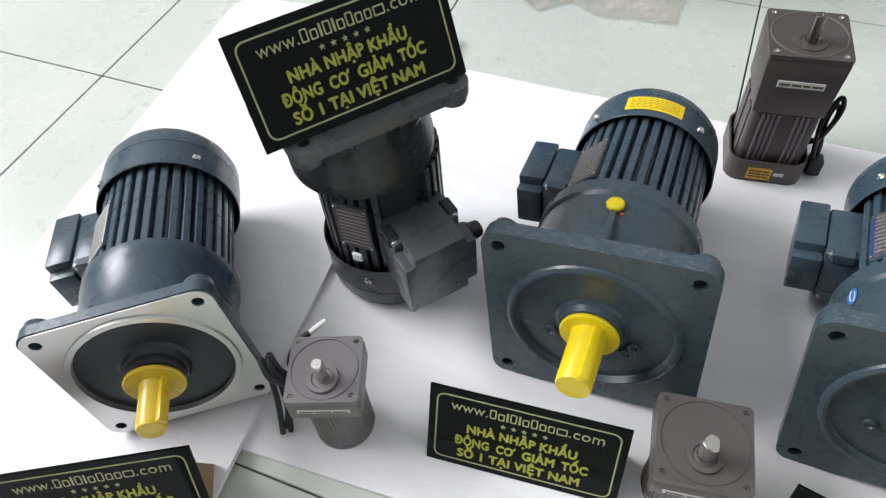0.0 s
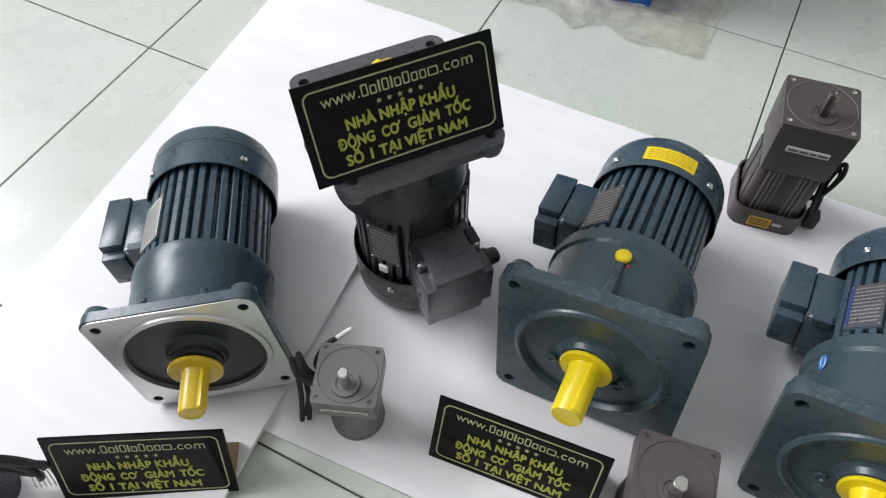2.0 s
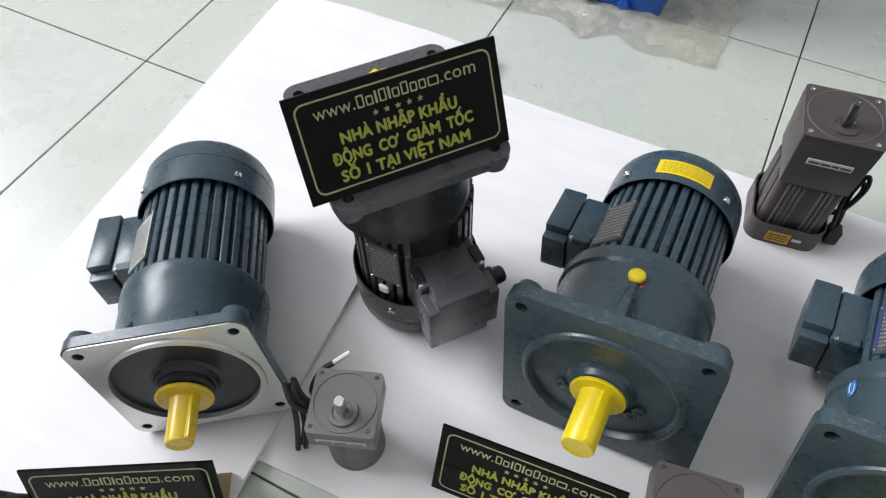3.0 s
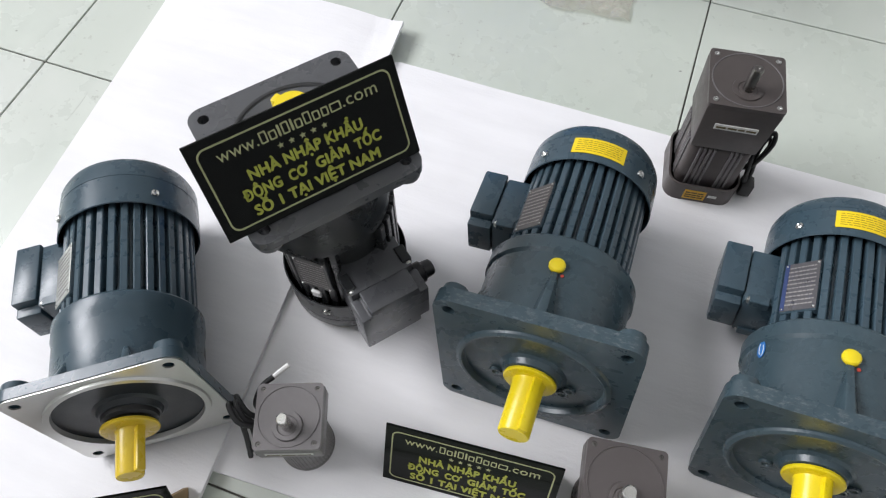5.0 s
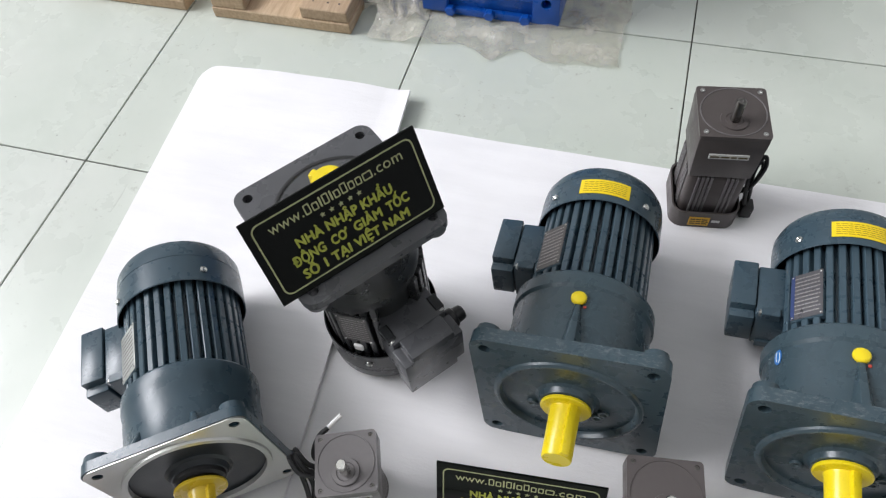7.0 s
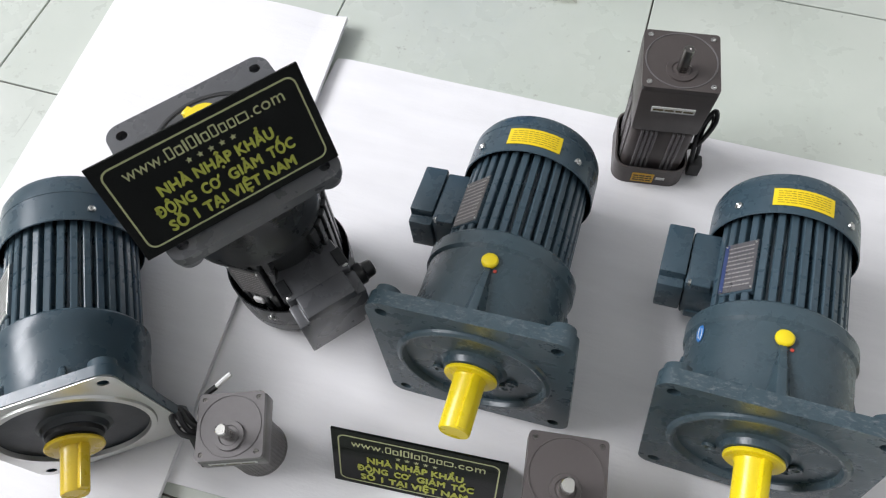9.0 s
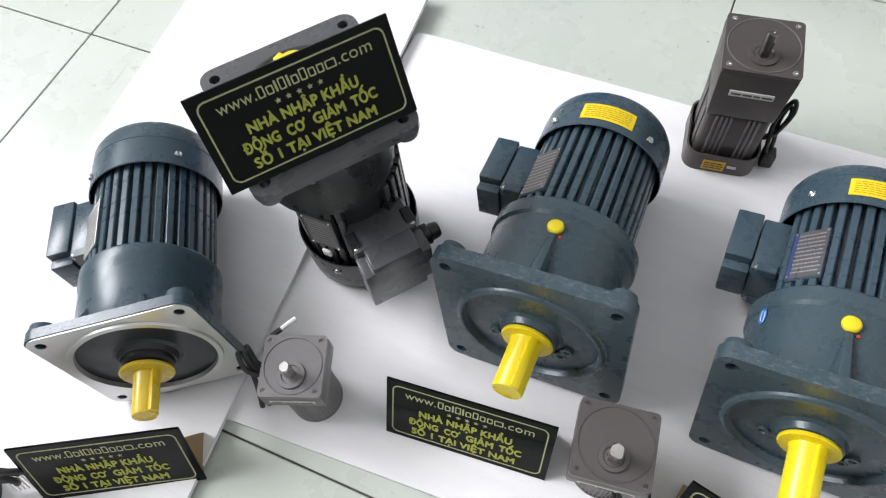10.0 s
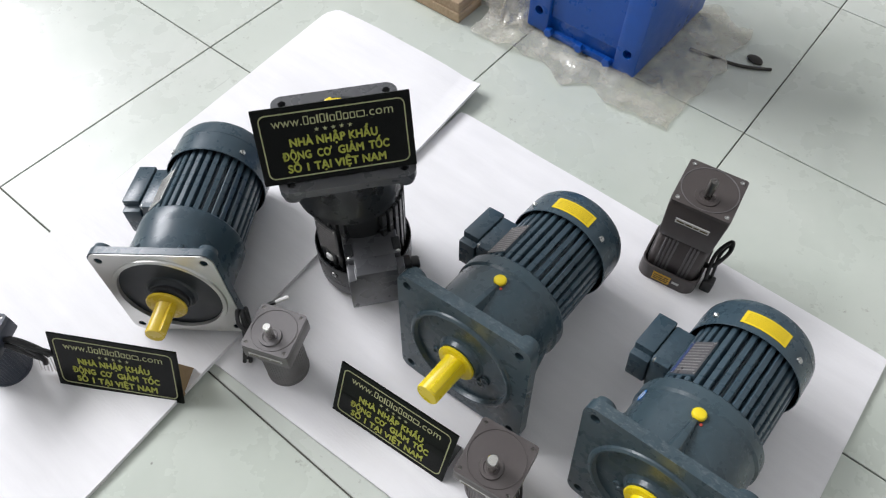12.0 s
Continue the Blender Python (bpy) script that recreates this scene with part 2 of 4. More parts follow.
def thing(name, m, label, category, group="", kind=""):
    ob = new(name)
    ob.empty_display_size = 0.02
    ob.matrix_basis = m
    return tagged(ob, label, category, group, kind)


def box(x0, x1, y0, y1, z0, z1, bev=0.0, seg=2, bm=None):
    target = bm or bmesh.new()
    b = bmesh.new()
    bmesh.ops.create_cube(b, size=1)
    for v in b.verts:
        v.co = ((x0 + x1) / 2 + v.co.x * (x1 - x0), (y0 + y1) / 2 + v.co.y * (y1 - y0), (z0 + z1) / 2 + v.co.z * (z1 - z0))
    if bev:
        bmesh.ops.bevel(b, geom=list(b.edges), offset=bev, segments=seg, affect="EDGES", profile=0.5)
    return join(target, b)


def join(a, b, m=None):
    """Adds bmesh b to bmesh a."""
    if m is not None:
        bmesh.ops.transform(b, matrix=m, verts=b.verts)
    vs = [a.verts.new(v.co) for v in b.verts]
    b.verts.index_update()
    for f in b.faces:
        a.faces.new([vs[v.index] for v in f.verts])
    b.free()
    return a


def lathe(profile, axis="y", seg=56, caps=True, bm=None):
    """Turns (s, r) pairs round an axis."""
    b = bmesh.new()
    rings = []
    for s, r in profile:
        ring = []
        if r < 1e-6:
            ring = [b.verts.new((0, s, 0))]
        else:
            for i in range(seg):
                a = 2 * math.pi * i / seg
                ring.append(b.verts.new((r * math.cos(a), s, r * math.sin(a))))
        rings.append(ring)
    for p, q in zip(rings, rings[1:]):
        for i in range(seg):
            j = (i + 1) % seg
            if len(p) == 1 and len(q) == 1:
                continue
            if len(p) == 1:
                b.faces.new((p[0], q[i], q[j]))
            elif len(q) == 1:
                b.faces.new((p[i], p[j], q[0]))
            else:
                b.faces.new((p[i], p[j], q[j], q[i]))
    if caps:
        for ring in (rings[0], rings[-1]):
            if len(ring) > 2:
                b.faces.new(ring)
    if axis == "z":
        bmesh.ops.transform(b, matrix=Matrix.Rotation(radians(90), 4, "X"), verts=b.verts)
    if axis == "x":
        bmesh.ops.transform(b, matrix=Matrix.Rotation(radians(-90), 4, "Z"), verts=b.verts)
    return join(bm, b) if bm else b


def rounded(hx, hy, r, n=6):
    """Outline of a rounded rectangle about the origin."""
    pts = []
    for cx, cy, a0 in ((hx - r, hy - r, 0), (-hx + r, hy - r, 90), (-hx + r, -hy + r, 180), (hx - r, -hy + r, 270)):
        for i in range(n + 1):
            a = radians(a0 + 90 * i / n)
            pts.append((cx + r * math.cos(a), cy + r * math.sin(a)))
    return pts


def circle(cx, cy, r, n=20):
    return [(cx + r * math.cos(2 * math.pi * i / n), cy + r * math.sin(2 * math.pi * i / n)) for i in range(n)]


def slab(outer, holes, depth, plane="xz"):
    """A plate with real holes: outlines in a plane, pushed along the third axis from 0 to depth."""
    b = bmesh.new()
    edges = []
    for loop in (outer, *holes):
        vs = [b.verts.new((x, 0, y)) for x, y in loop]
        edges += [b.edges.new((vs[i], vs[(i + 1) % len(vs)])) for i in range(len(vs))]
    bmesh.ops.triangle_fill(b, use_beauty=True, use_dissolve=False, edges=edges)
    ext = bmesh.ops.extrude_face_region(b, geom=list(b.faces))
    bmesh.ops.translate(b, vec=(0, depth, 0), verts=[g for g in ext["geom"] if isinstance(g, bmesh.types.BMVert)])
    if plane == "xy":
        bmesh.ops.transform(b, matrix=Matrix.Rotation(radians(90), 4, "X"), verts=b.verts)
    if plane == "yz":
        bmesh.ops.transform(b, matrix=Matrix.Rotation(radians(90), 4, "Z"), verts=b.verts)
    return b


def tube(points, r, seg=8, bm=None, flat=1.0):
    """A round wire along a smooth line through the points."""
    pts = [Vector(p) for p in points]
    line = []
    for i in range(len(pts) - 1):
        p0, p1, p2, p3 = pts[max(i - 1, 0)], pts[i], pts[i + 1], pts[min(i + 2, len(pts) - 1)]
        for k in range(6):
            t = k / 6
            line.append(0.5 * (2 * p1 + (p2 - p0) * t + (2 * p0 - 5 * p1 + 4 * p2 - p3) * t * t + (3 * p1 - p0 - 3 * p2 + p3) * t ** 3))
    line.append(pts[-1])
    b = bmesh.new()
    rings, up = [], Vector((0.13, 0.21, 0.97))
    for i, p in enumerate(line):
        d = (line[min(i + 1, len(line) - 1)] - line[max(i - 1, 0)]).normalized()
        side = d.cross(up).normalized()
        up = side.cross(d).normalized()
        rings.append([b.verts.new(p + side * r * math.cos(2 * math.pi * j / seg) + up * r * flat * math.sin(2 * math.pi * j / seg)) for j in range(seg)])
    for p, q in zip(rings, rings[1:]):
        for i in range(seg):
            b.faces.new((p[i], p[(i + 1) % seg], q[(i + 1) % seg], q[i]))
    b.faces.new(rings[0])
    b.faces.new(rings[-1])
    return join(bm, b) if bm else b


def screw(r=0.004, h=0.003):
    """A pan-head screw on +Y... its head points to -Y."""
    b = lathe([(0.0, r), (-h * 0.6, r), (-h, r * 0.75), (-h, r * 0.28), (-h * 0.45, r * 0.22), (-h * 0.45, 0)], seg=14)
    return b


def font_mesh(name, text, size, mat, bold=0.0, spread=1.0):
    """Lettering in the built-in font, as a mesh in the xz plane, facing -y."""
    cu = bpy.data.curves.new(name, "FONT")
    cu.body, cu.size, cu.align_x, cu.align_y = text, size, "CENTER", "CENTER"
    cu.extrude, cu.offset, cu.resolution_u, cu.space_character = 0.00025, bold, 3, spread
    ob = bpy.data.objects.new(name, cu)
    scene.collection.objects.link(ob)
    bpy.context.view_layer.update()
    me = bpy.data.meshes.new_from_object(ob.evaluated_get(bpy.context.evaluated_depsgraph_get()))
    bpy.data.objects.remove(ob)
    me.transform(Matrix.Rotation(radians(90), 4, "X"))
    me.materials.clear()
    me.materials.append(mat)
    return me


# ---- the room ----
FOAM = 0.008
TS = 0.5
X0, X1, Y0, Y1, H = -11.0, 2.0, -5.0, 5.0, 10.8


def setting(name, bm, mat, label, category):
    return tagged(part(name, bm, mat), label, category, kind="structure")


floor = setting("floor", box(X0, X1, Y0, Y1, -0.06, -0.0045), M_GROUT, "pale glazed square floor tiles with dark grout joints", "floor")
# ceiling out of view, added as an overhead reflector that softens the shadows
setting("ceiling", box(X0 - 0.15, X1 + 0.15, Y0 - 0.15, Y1 + 0.15, H, H + 0.12), M_CEIL, "plain unseen ceiling, kept white to bounce fill light down", "ceiling")
# walls out of view, added to close the room; their greys steer bounced light
setting("wall_north", box(X0 - 0.15, X1 + 0.15, Y1, Y1 + 0.15, -0.06, H), M_WALLPALE, "plain unseen far wall, kept pale to bounce fill light", "wall")
setting("wall_east", box(X1, X1 + 0.15, Y0, Y1, -0.06, H), M_WALLPALE, "plain unseen side wall, kept pale to bounce fill light", "wall")
w = box(X0 - 0.15, X0, Y0, Y1, -0.06, 5.6)
box(X0 - 0.15, X0, Y0, Y1, 10.5, H, bm=w)
box(X0 - 0.15, X0, Y0, -4.7, 5.6, 10.5, bm=w)
box(X0 - 0.15, X0, 3.9, Y1, 5.6, 10.5, bm=w)
setting("wall_west", w, M_WALL, "unseen wall with a long high window opening, kept dark to limit fill", "wall")
setting("wall_south", box(X0 - 0.15, X1 + 0.15, Y0 - 0.15, Y0, -0.06, H), M_WALL, "plain unseen wall, kept dark for black reflections in the signs", "wall")
setting("ground", box(-60, 60, -60, 60, -0.2, -0.07), M_GROUT, "dull grey pavement outside the shop", "ground")


def foam_sheet(name, x0, x1, y0, y1, lift, label, base=0.0, skew=0.0, rad=0.008, nx=60, ny=70, front=0.0):
    """A soft foam sheet with rounded corners, a slight wave and real thickness."""
    b = bmesh.new()
    grid = []
    for j in range(ny + 1):
        row = []
        for i in range(nx + 1):
            u, v = i / nx, j / ny
            x, y = x0 + (x1 - x0) * u, y0 + (y1 - y0) * v
            cx, cy = min(u, 1 - u) * (x1 - x0), min(v, 1 - v) * (y1 - y0)
            if cx < rad and cy < rad and (u < 0.5 or rad < 0.02):
                dx, dy = rad - cx, rad - cy
                far = max(dx, dy) / max(math.hypot(dx, dy), 1e-6)
                x += (1 if u < 0.5 else -1) * dx * (1 - far)
                y += (1 if v < 0.5 else -1) * dy * (1 - far)
            x += skew * (0.5 - v) * (y1 - y0)
            y += front * u * (1 - v)
            z = FOAM + base + lift(u, v) + 0.0012 * noise.noise((x * 9, y * 9, 0))
            row.append(b.verts.new((x, y, z)))
        grid.append(row)
    for j in range(ny):
        for i in range(nx):
            b.faces.new((grid[j][i], grid[j][i + 1], grid[j + 1][i + 1], grid[j + 1][i]))
    ext = bmesh.ops.extrude_face_region(b, geom=list(b.faces))
    for g in ext["geom"]:
        if isinstance(g, bmesh.types.BMVert):
            g.co.z -= FOAM - 0.0004
    return tagged(part(name, b, M_FOAM, None, "", None, 50), label, "foam sheet")


def lift_b(u, v):
    return 0.0


def sstep(t):
    t = min(1, max(0, t))
    return t * t * (3 - 2 * t)


def lift_a(u, v):
    back = max(0, (v - 0.80) / 0.20)
    return 0.014 * back ** 2 * math.sin(math.pi * min(1, u * 1.05)) ** 0.7 + 0.008 * max(0, (u - 0.9) / 0.1) * max(0, (v - 0.75) / 0.25) + 0.0090 * sstep((u - 0.45) / 0.5) * sstep((v - 0.30) / 0.2)


foam_sheet("foam_sheet", -0.462, 0.392, 0.012, 0.686, lift_b, "white foam packing sheet under the standing gear motors", front=0.048)
foam_sheet("foam_sheet", -0.838, -0.424, -0.62, 0.757, lift_a, "long white foam packing sheet with a curled far edge", base=0.0, skew=0.066, rad=0.035)


# ---- geared motors ----
def flange_square(h, hole, r, rc, depth, corner):
    holes = [circle(sx * hole, sz * hole, r) for sx in (1, -1) for sz in (1, -1)]
    return slab(rounded(h, h, corner), holes + [circle(0, 0, rc, 48)], depth)


def fin_mesh(r0, r1, s0, s1, w, mat):
    b = box(-w / 2, w / 2, s0, s1, r0, r1, 0.0012, 1)
    for v in b.verts:
        if v.co.z > (r0 + r1) / 2:
            v.co.x *= 0.86
    return mesh_of(b, "cooling_fin", mat)


def bars(plane_w, plane_h, rows, seed, mat_mesh_name, thick=0.0003, cols=1):
    """Rows of plain bars for writing that cannot be read; in xz, facing -y."""
    rng = random.Random(seed)
    b = bmesh.new()
    for i in range(rows):
        z = plane_h * (0.5 - (i + 0.5) / rows)
        hh = plane_h / rows * 0.24
        x = -plane_w / 2
        while x < plane_w / 2 - plane_w * 0.06:
            wdt = min(rng.uniform(0.12, 0.4) * plane_w, plane_w / 2 - x)
            box(x, x + wdt, -thick, 0, z - hh, z + hh, bm=b)
            x += wdt + plane_w * 0.04
    return b


def bent(bm, r):
    """Wraps a flat label lying in xy (top +z) round an axis along y at distance r below."""
    for v in bm.verts:
        a = v.co.x / r
        rr = r + v.co.z
        v.co.x, v.co.z = rr * math.sin(a), rr * math.cos(a)
    return bm


def gridplate(w, l, t, n=14):
    """A thin plate cut in strips, to be bent."""
    b = bmesh.new()
    for i in range(n):
        box(-w / 2 + w * i / n, -w / 2 + w * (i + 1) / n, -l / 2, l / 2, 0, t, bm=b)
    bmesh.ops.remove_doubles(b, verts=b.verts, dist=1e-6)
    return b


def label_bars(w, l, rows, seed, z, thin=0.14):
    rng = random.Random(seed)
    b = bmesh.new()
    for i in range(rows):
        y = l * (0.5 - (i + 0.5) / rows)
        x = -w / 2
        while x < w / 2 - w * 0.05:
            d = min(rng.uniform(0.05, 0.14) * w, w / 2 - x)
            box(x, x + d, y - l / rows * thin, y + l / rows * thin, z, z + 0.0003, bm=b)
            x += d + w * 0.025
    return b


def gear_motor(name, m, label, big, paint, castpaint, face, capmat, plug, yellow_label, gland, plate_blue=False):
    """Geared motor; the flange's face lies at the origin, the shaft points to -y, the fan cover to +y."""
    t = thing(name, m, label, "gear motor", "geared motors on the foam sheets")
    if big:
        h, hole, hr, rc, fd, corner = 0.1085, 0.0910, 0.0068, 0.0795, 0.017, 0.018
        s_house, r_house, s_fin, s_end, r_cov = 0.131, 0.0880, 0.252, 0.319, 0.0828
    else:
        h, hole, hr, rc, fd, corner = 0.0935, 0.0775, 0.0058, 0.0775 if face else 0.071, 0.012, 0.016
        s_house, r_house, s_fin, s_end, r_cov = 0.106, 0.0815, 0.226, 0.302, 0.0820
    if gland:
        h, hole = 0.0895, 0.0738
        r_house, s_fin, s_end, r_cov = 0.0775, 0.228, 0.304, 0.0775
    r_fin, r_core = r_cov - 0.0075, r_cov - 0.0175
    fl = part("flange", flange_square(h, hole, hr, rc, fd, corner), M_WORN if big else castpaint, t, "square flange with four bolt holes")
    if face:
        b = flange_square(h - 0.0015, hole, hr, rc + 0.001, 0.0016, corner)
        bmesh.ops.translate(b, vec=(0, -0.0016, 0), verts=b.verts)
        part("machined_face", b, M_STEEL, fl, "bare machined steel front face")
        ring = lathe([(-0.001, rc + 0.006), (-0.0045, rc + 0.005), (-0.0045, rc - 0.001), (0.001, rc - 0.002)], caps=False, seg=72)
        part("spigot_ring", ring, M_STEEL, fl, "bright turned ring")
    elif not big:
        part("face_groove", lathe([(-0.0003, rc + 0.0022), (-0.0007, rc + 0.001), (-0.0007, rc - 0.0012), (-0.0003, rc - 0.0024)], caps=False, seg=72), M_BLACK, fl, "thin black groove round the face")
    else:
        ring = lathe([(0.001, rc + 0.0085), (-0.0025, rc + 0.0065), (-0.0042, rc + 0.003), (-0.0038, rc + 0.0002), (0.001, rc - 0.0015)], caps=False, seg=72)
        part("spigot_ring", ring, castpaint, fl)
    for sx in (1, -1):
        for sz in (1, -1):
            b = lathe([(fd - 0.002, 0.0155), (fd + 0.009, 0.0135), (fd + 0.011, 0.010), (fd + 0.011, hr), (fd - 0.002, hr)], caps=False, seg=20)
            part("corner_boss", b, castpaint, fl, "", Matrix.Translation((sx * hole, 0, sz * hole)))
    # recessed centre of the face, with its seal boss
    d = 0.0025 if face else (0.0035 if big else 0.0006)
    prof = [(0.0, rc + 0.0004), (d, rc - 0.002), (d + 0.0005, 0.038), (d - 0.002, 0.034), (d - 0.008, 0.0315), (d - 0.009, 0.027), (d - 0.004, 0.0245), (d - 0.004, 0.0)]
    centre = part("face_centre", lathe(prof, caps=False, seg=72), M_DARKDISC if face else castpaint, fl, "recessed disc round the shaft seal")
    if face:
        part("seal_boss", lathe([(d, 0.031), (d - 0.013, 0.029), (d - 0.016, 0.026), (d - 0.016, 0.016)], caps=False), M_BLACK, centre, "glossy black oil seal")
        ky = -0.018
    else:
        ky = -0.006
        for a in (205, 320, 338):
            q = lathe([(d, 0.0075), (d - 0.003, 0.007), (d - 0.003, 0.004), (d - 0.001, 0.003), (d - 0.001, 0)], caps=False, seg=14)
            part("socket_bolt", q, castpaint, centre, "", Matrix.Translation((0.046 * math.cos(radians(a)), 0, 0.046 * math.sin(radians(a)))))
    # plastic cap on the shaft, with the ridge over its key
    rcap = 0.0178 if big else 0.0145
    lcap = 0.066 if big else 0.054
    rim = 0.0
    if gland:
        rcap, lcap, rim, ky = 0.0185, 0.046, 0.0055, -0.006
    cap = part("shaft_cap", lathe([(ky, 0.0295 - rim), (ky - 0.0025, 0.0300 - rim), (ky - 0.004, 0.0285 - rim), (ky - 0.005, rcap + 0.001), (ky - 0.008, rcap), (ky - lcap + 0.002, rcap * 0.97), (ky - lcap, rcap * 0.90), (ky - lcap, 0)], seg=40), capmat, t, "plastic protective cap on the shaft")
    b = box(-0.0052, 0.0052, ky - lcap + 0.001, ky - 0.004, rcap - 0.003, rcap + 0.0042, 0.0016)
    part("key_ridge", b, capmat, cap, "", Matrix.Rotation(radians(28 if big else 62), 4, "Y"))
    # gear housing
    if big:
        prof = [(fd - 0.001, 0.087), (fd + 0.006, 0.0850), (0.05, 0.0845), (0.106, 0.0850), (0.110, r_house), (s_house - 0.004, r_house), (s_house, r_house - 0.003), (s_house, 0.05)]
    else:
        prof = [(fd - 0.001, r_house), (fd + 0.004, r_house - 0.0015), (0.082, r_house - 0.0015), (0.085, r_house), (s_house - 0.004, r_house), (s_house, r_house - 0.003), (s_house, 0.05)]
    house = part("gear_housing", lathe(prof, caps=False, seg=72), castpaint if big else paint, t, "cast gear housing")
    for k, a in enumerate((0, 90, 180, 270) if big else (-24, 24, 66, 114, 156, 204, 246, 294)):
        if big:
            b = bmesh.new()
            y0, y1 = fd - 0.001, 0.088
            vs = [b.verts.new(c) for c in ((-0.016, y0, 0.076), (0.016, y0, 0.076), (0.004, y1, 0.081), (-0.004, y1, 0.081), (-0.005, y0, 0.100), (0.005, y0, 0.100), (0.003, y1, 0.0865), (-0.003, y1, 0.0865))]
        else:
            b = bmesh.new()
            y0, y1 = fd - 0.001, fd + 0.024
            vs = [b.verts.new(c) for c in ((-0.007, y0, 0.076), (0.007, y0, 0.076), (0.004, y1, 0.077), (-0.004, y1, 0.077), (-0.005, y0, 0.0935), (0.005, y0, 0.0935), (0.002, y1, 0.0805), (-0.002, y1, 0.0805))]
        for f in ((0, 1, 2, 3), (4, 5, 6, 7), (0, 1, 5, 4), (1, 2, 6, 5), (2, 3, 7, 6), (3, 0, 4, 7)):
            b.faces.new([vs[i] for i in f])
        bmesh.ops.bevel(b, geom=list(b.edges), offset=0.0015, segments=2, affect="EDGES", profile=0.5)
        part("rib", b, castpaint if big else paint, house, "", Matrix.Rotation(radians(a), 4, "Y"))
    if plug:
        b = lathe([(0.074, 0.0075), (0.0855, 0.0070), (0.086, 0.0092), (0.0890, 0.0092), (0.0908, 0.0078), (0.0918, 0.005), (0.0922, 0)], axis="z", seg=24)
        pl = part("oil_plug", b, M_YELLOW, house, "yellow plastic oil filler plug", Matrix.Translation((0, 0.0885, 0)))
        part("vent_pin", lathe([(0.076, 0.002), (0.0865, 0.002), (0.087, 0)], axis="z", seg=10), M_RED, pl, "small red vent pin", Matrix.Translation((0.008, -0.010, -0.001)))
    # finned stator; on the upright motor its axis lies beside the output shaft
    side = Matrix.Translation((-0.007, 0, -0.010)) if gland else None
    st = part("stator_housing", lathe([(s_house - 0.004, r_core), (s_end - 0.03, r_core)], seg=48), paint, t, "finned motor housing", side)
    n = 34
    fm = fin_mesh(r_core - 0.001, r_fin, s_house - 0.003, s_fin + 0.018, 0.0096, paint)
    for i in range(n):
        a = 360 * i / n
        if 248 < a < 292:
            continue
        part("cooling_fin", fm, paint, st, "", Matrix.Rotation(radians(a), 4, "Y"))
    # nameplate on its pad
    ps = (s_house + s_fin) / 2 + 0.004
    pad = box(-0.0195, 0.0195, -0.036, 0.034, -0.009, 0.0, 0.001, 1)
    pad = part("nameplate_pad", pad, paint, st, "", Matrix.Rotation(radians(-40), 4, "Y") @ Matrix.Translation((0, ps - 0.012, r_fin + 0.0006)))
    npl = part("nameplate", box(-0.0195, 0.0195, -0.034, 0.033, 0, 0.0008, 0.0003, 1), M_STEEL if face else M_PLATESILVER if plate_blue else M_PLATE, pad, "etched metal nameplate")
    part("print", label_bars(0.033, 0.058, 10, 3, 0.0008), M_PLATEINK, npl, "illegible dark print", Matrix.Rotation(0, 4, "Z"))
    if plate_blue:
        part("print_band", box(-0.0192, -0.0145, -0.033, 0.032, 0.0008, 0.0012), M_PLATEBLUE, npl, "blue printed band")
        oval = slab([(0.0055 * math.cos(k * math.pi / 14), 0.0105 * math.sin(k * math.pi / 14)) for k in range(28)], [], 0.0006, "xy")
        place = Matrix.Rotation(radians(-60), 4, "Y") @ Matrix.Translation((0, 0.098, 0.0856))
        st2 = part("sticker", oval, M_STICKER, house, "small oval blue sticker with white strokes", place)
        for k in (-1, 1):
            run = [(0.003 * math.cos(a) * k, 0.0080 * math.sin(a) - 0.001 * k, 0.0002) for a in (-1.2, -0.5, 0.3, 0.9)]
            part("sticker_mark", tube(run, 0.0008, 6), M_WHITEINK, st2, "white printed stroke")
    if gland:
        part("tape_piece", box(-0.002, 0.010, 0.046, 0.058, -0.002, 0.0025, 0.001, 1), M_WHITETAPE, pad, "scrap of white tape")
    for sy in (-0.031, 0.030):
        for sx in (-0.0172, 0.0172):
            part("rivet", lathe([(0.0, 0.0016), (0.001, 0.0013), (0.0014, 0)], axis="z", seg=8), M_SCREW, npl, "", Matrix.Translation((sx, sy, 0.0008)))
    # fan cover, open towards the fins
    cov = lathe([(s_fin, r_cov - 0.002), (s_fin - 0.001, r_cov - 0.001), (s_fin, r_cov), (s_fin + 0.040, r_cov), (s_fin + 0.0405, r_cov - 0.0008), (s_fin + 0.0415, r_cov - 0.0008), (s_fin + 0.042, r_cov - 0.0002), (s_end - 0.014, r_cov - 0.001), (s_end - 0.005, r_cov - 0.005), (s_end - 0.001, r_cov - 0.012), (s_end, r_cov - 0.02), (s_end, 0.0)], caps=False, seg=72)
    join(cov, lathe([(s_fin, r_cov - 0.002), (s_end - 0.02, r_cov - 0.0025)], caps=False, seg=72))
    cov = part("fan_cover", cov, paint, t, "pressed steel fan cover", side)
    grille = bmesh.new()
    for k in range(5):
        join(grille, lathe([(s_end + 0.0002, 0.012 + 0.009 * k), (s_end + 0.0012, 0.0135 + 0.009 * k), (s_end + 0.0002, 0.015 + 0.009 * k)], caps=False, seg=40))
    part("fan_grille", grille, paint, cov)
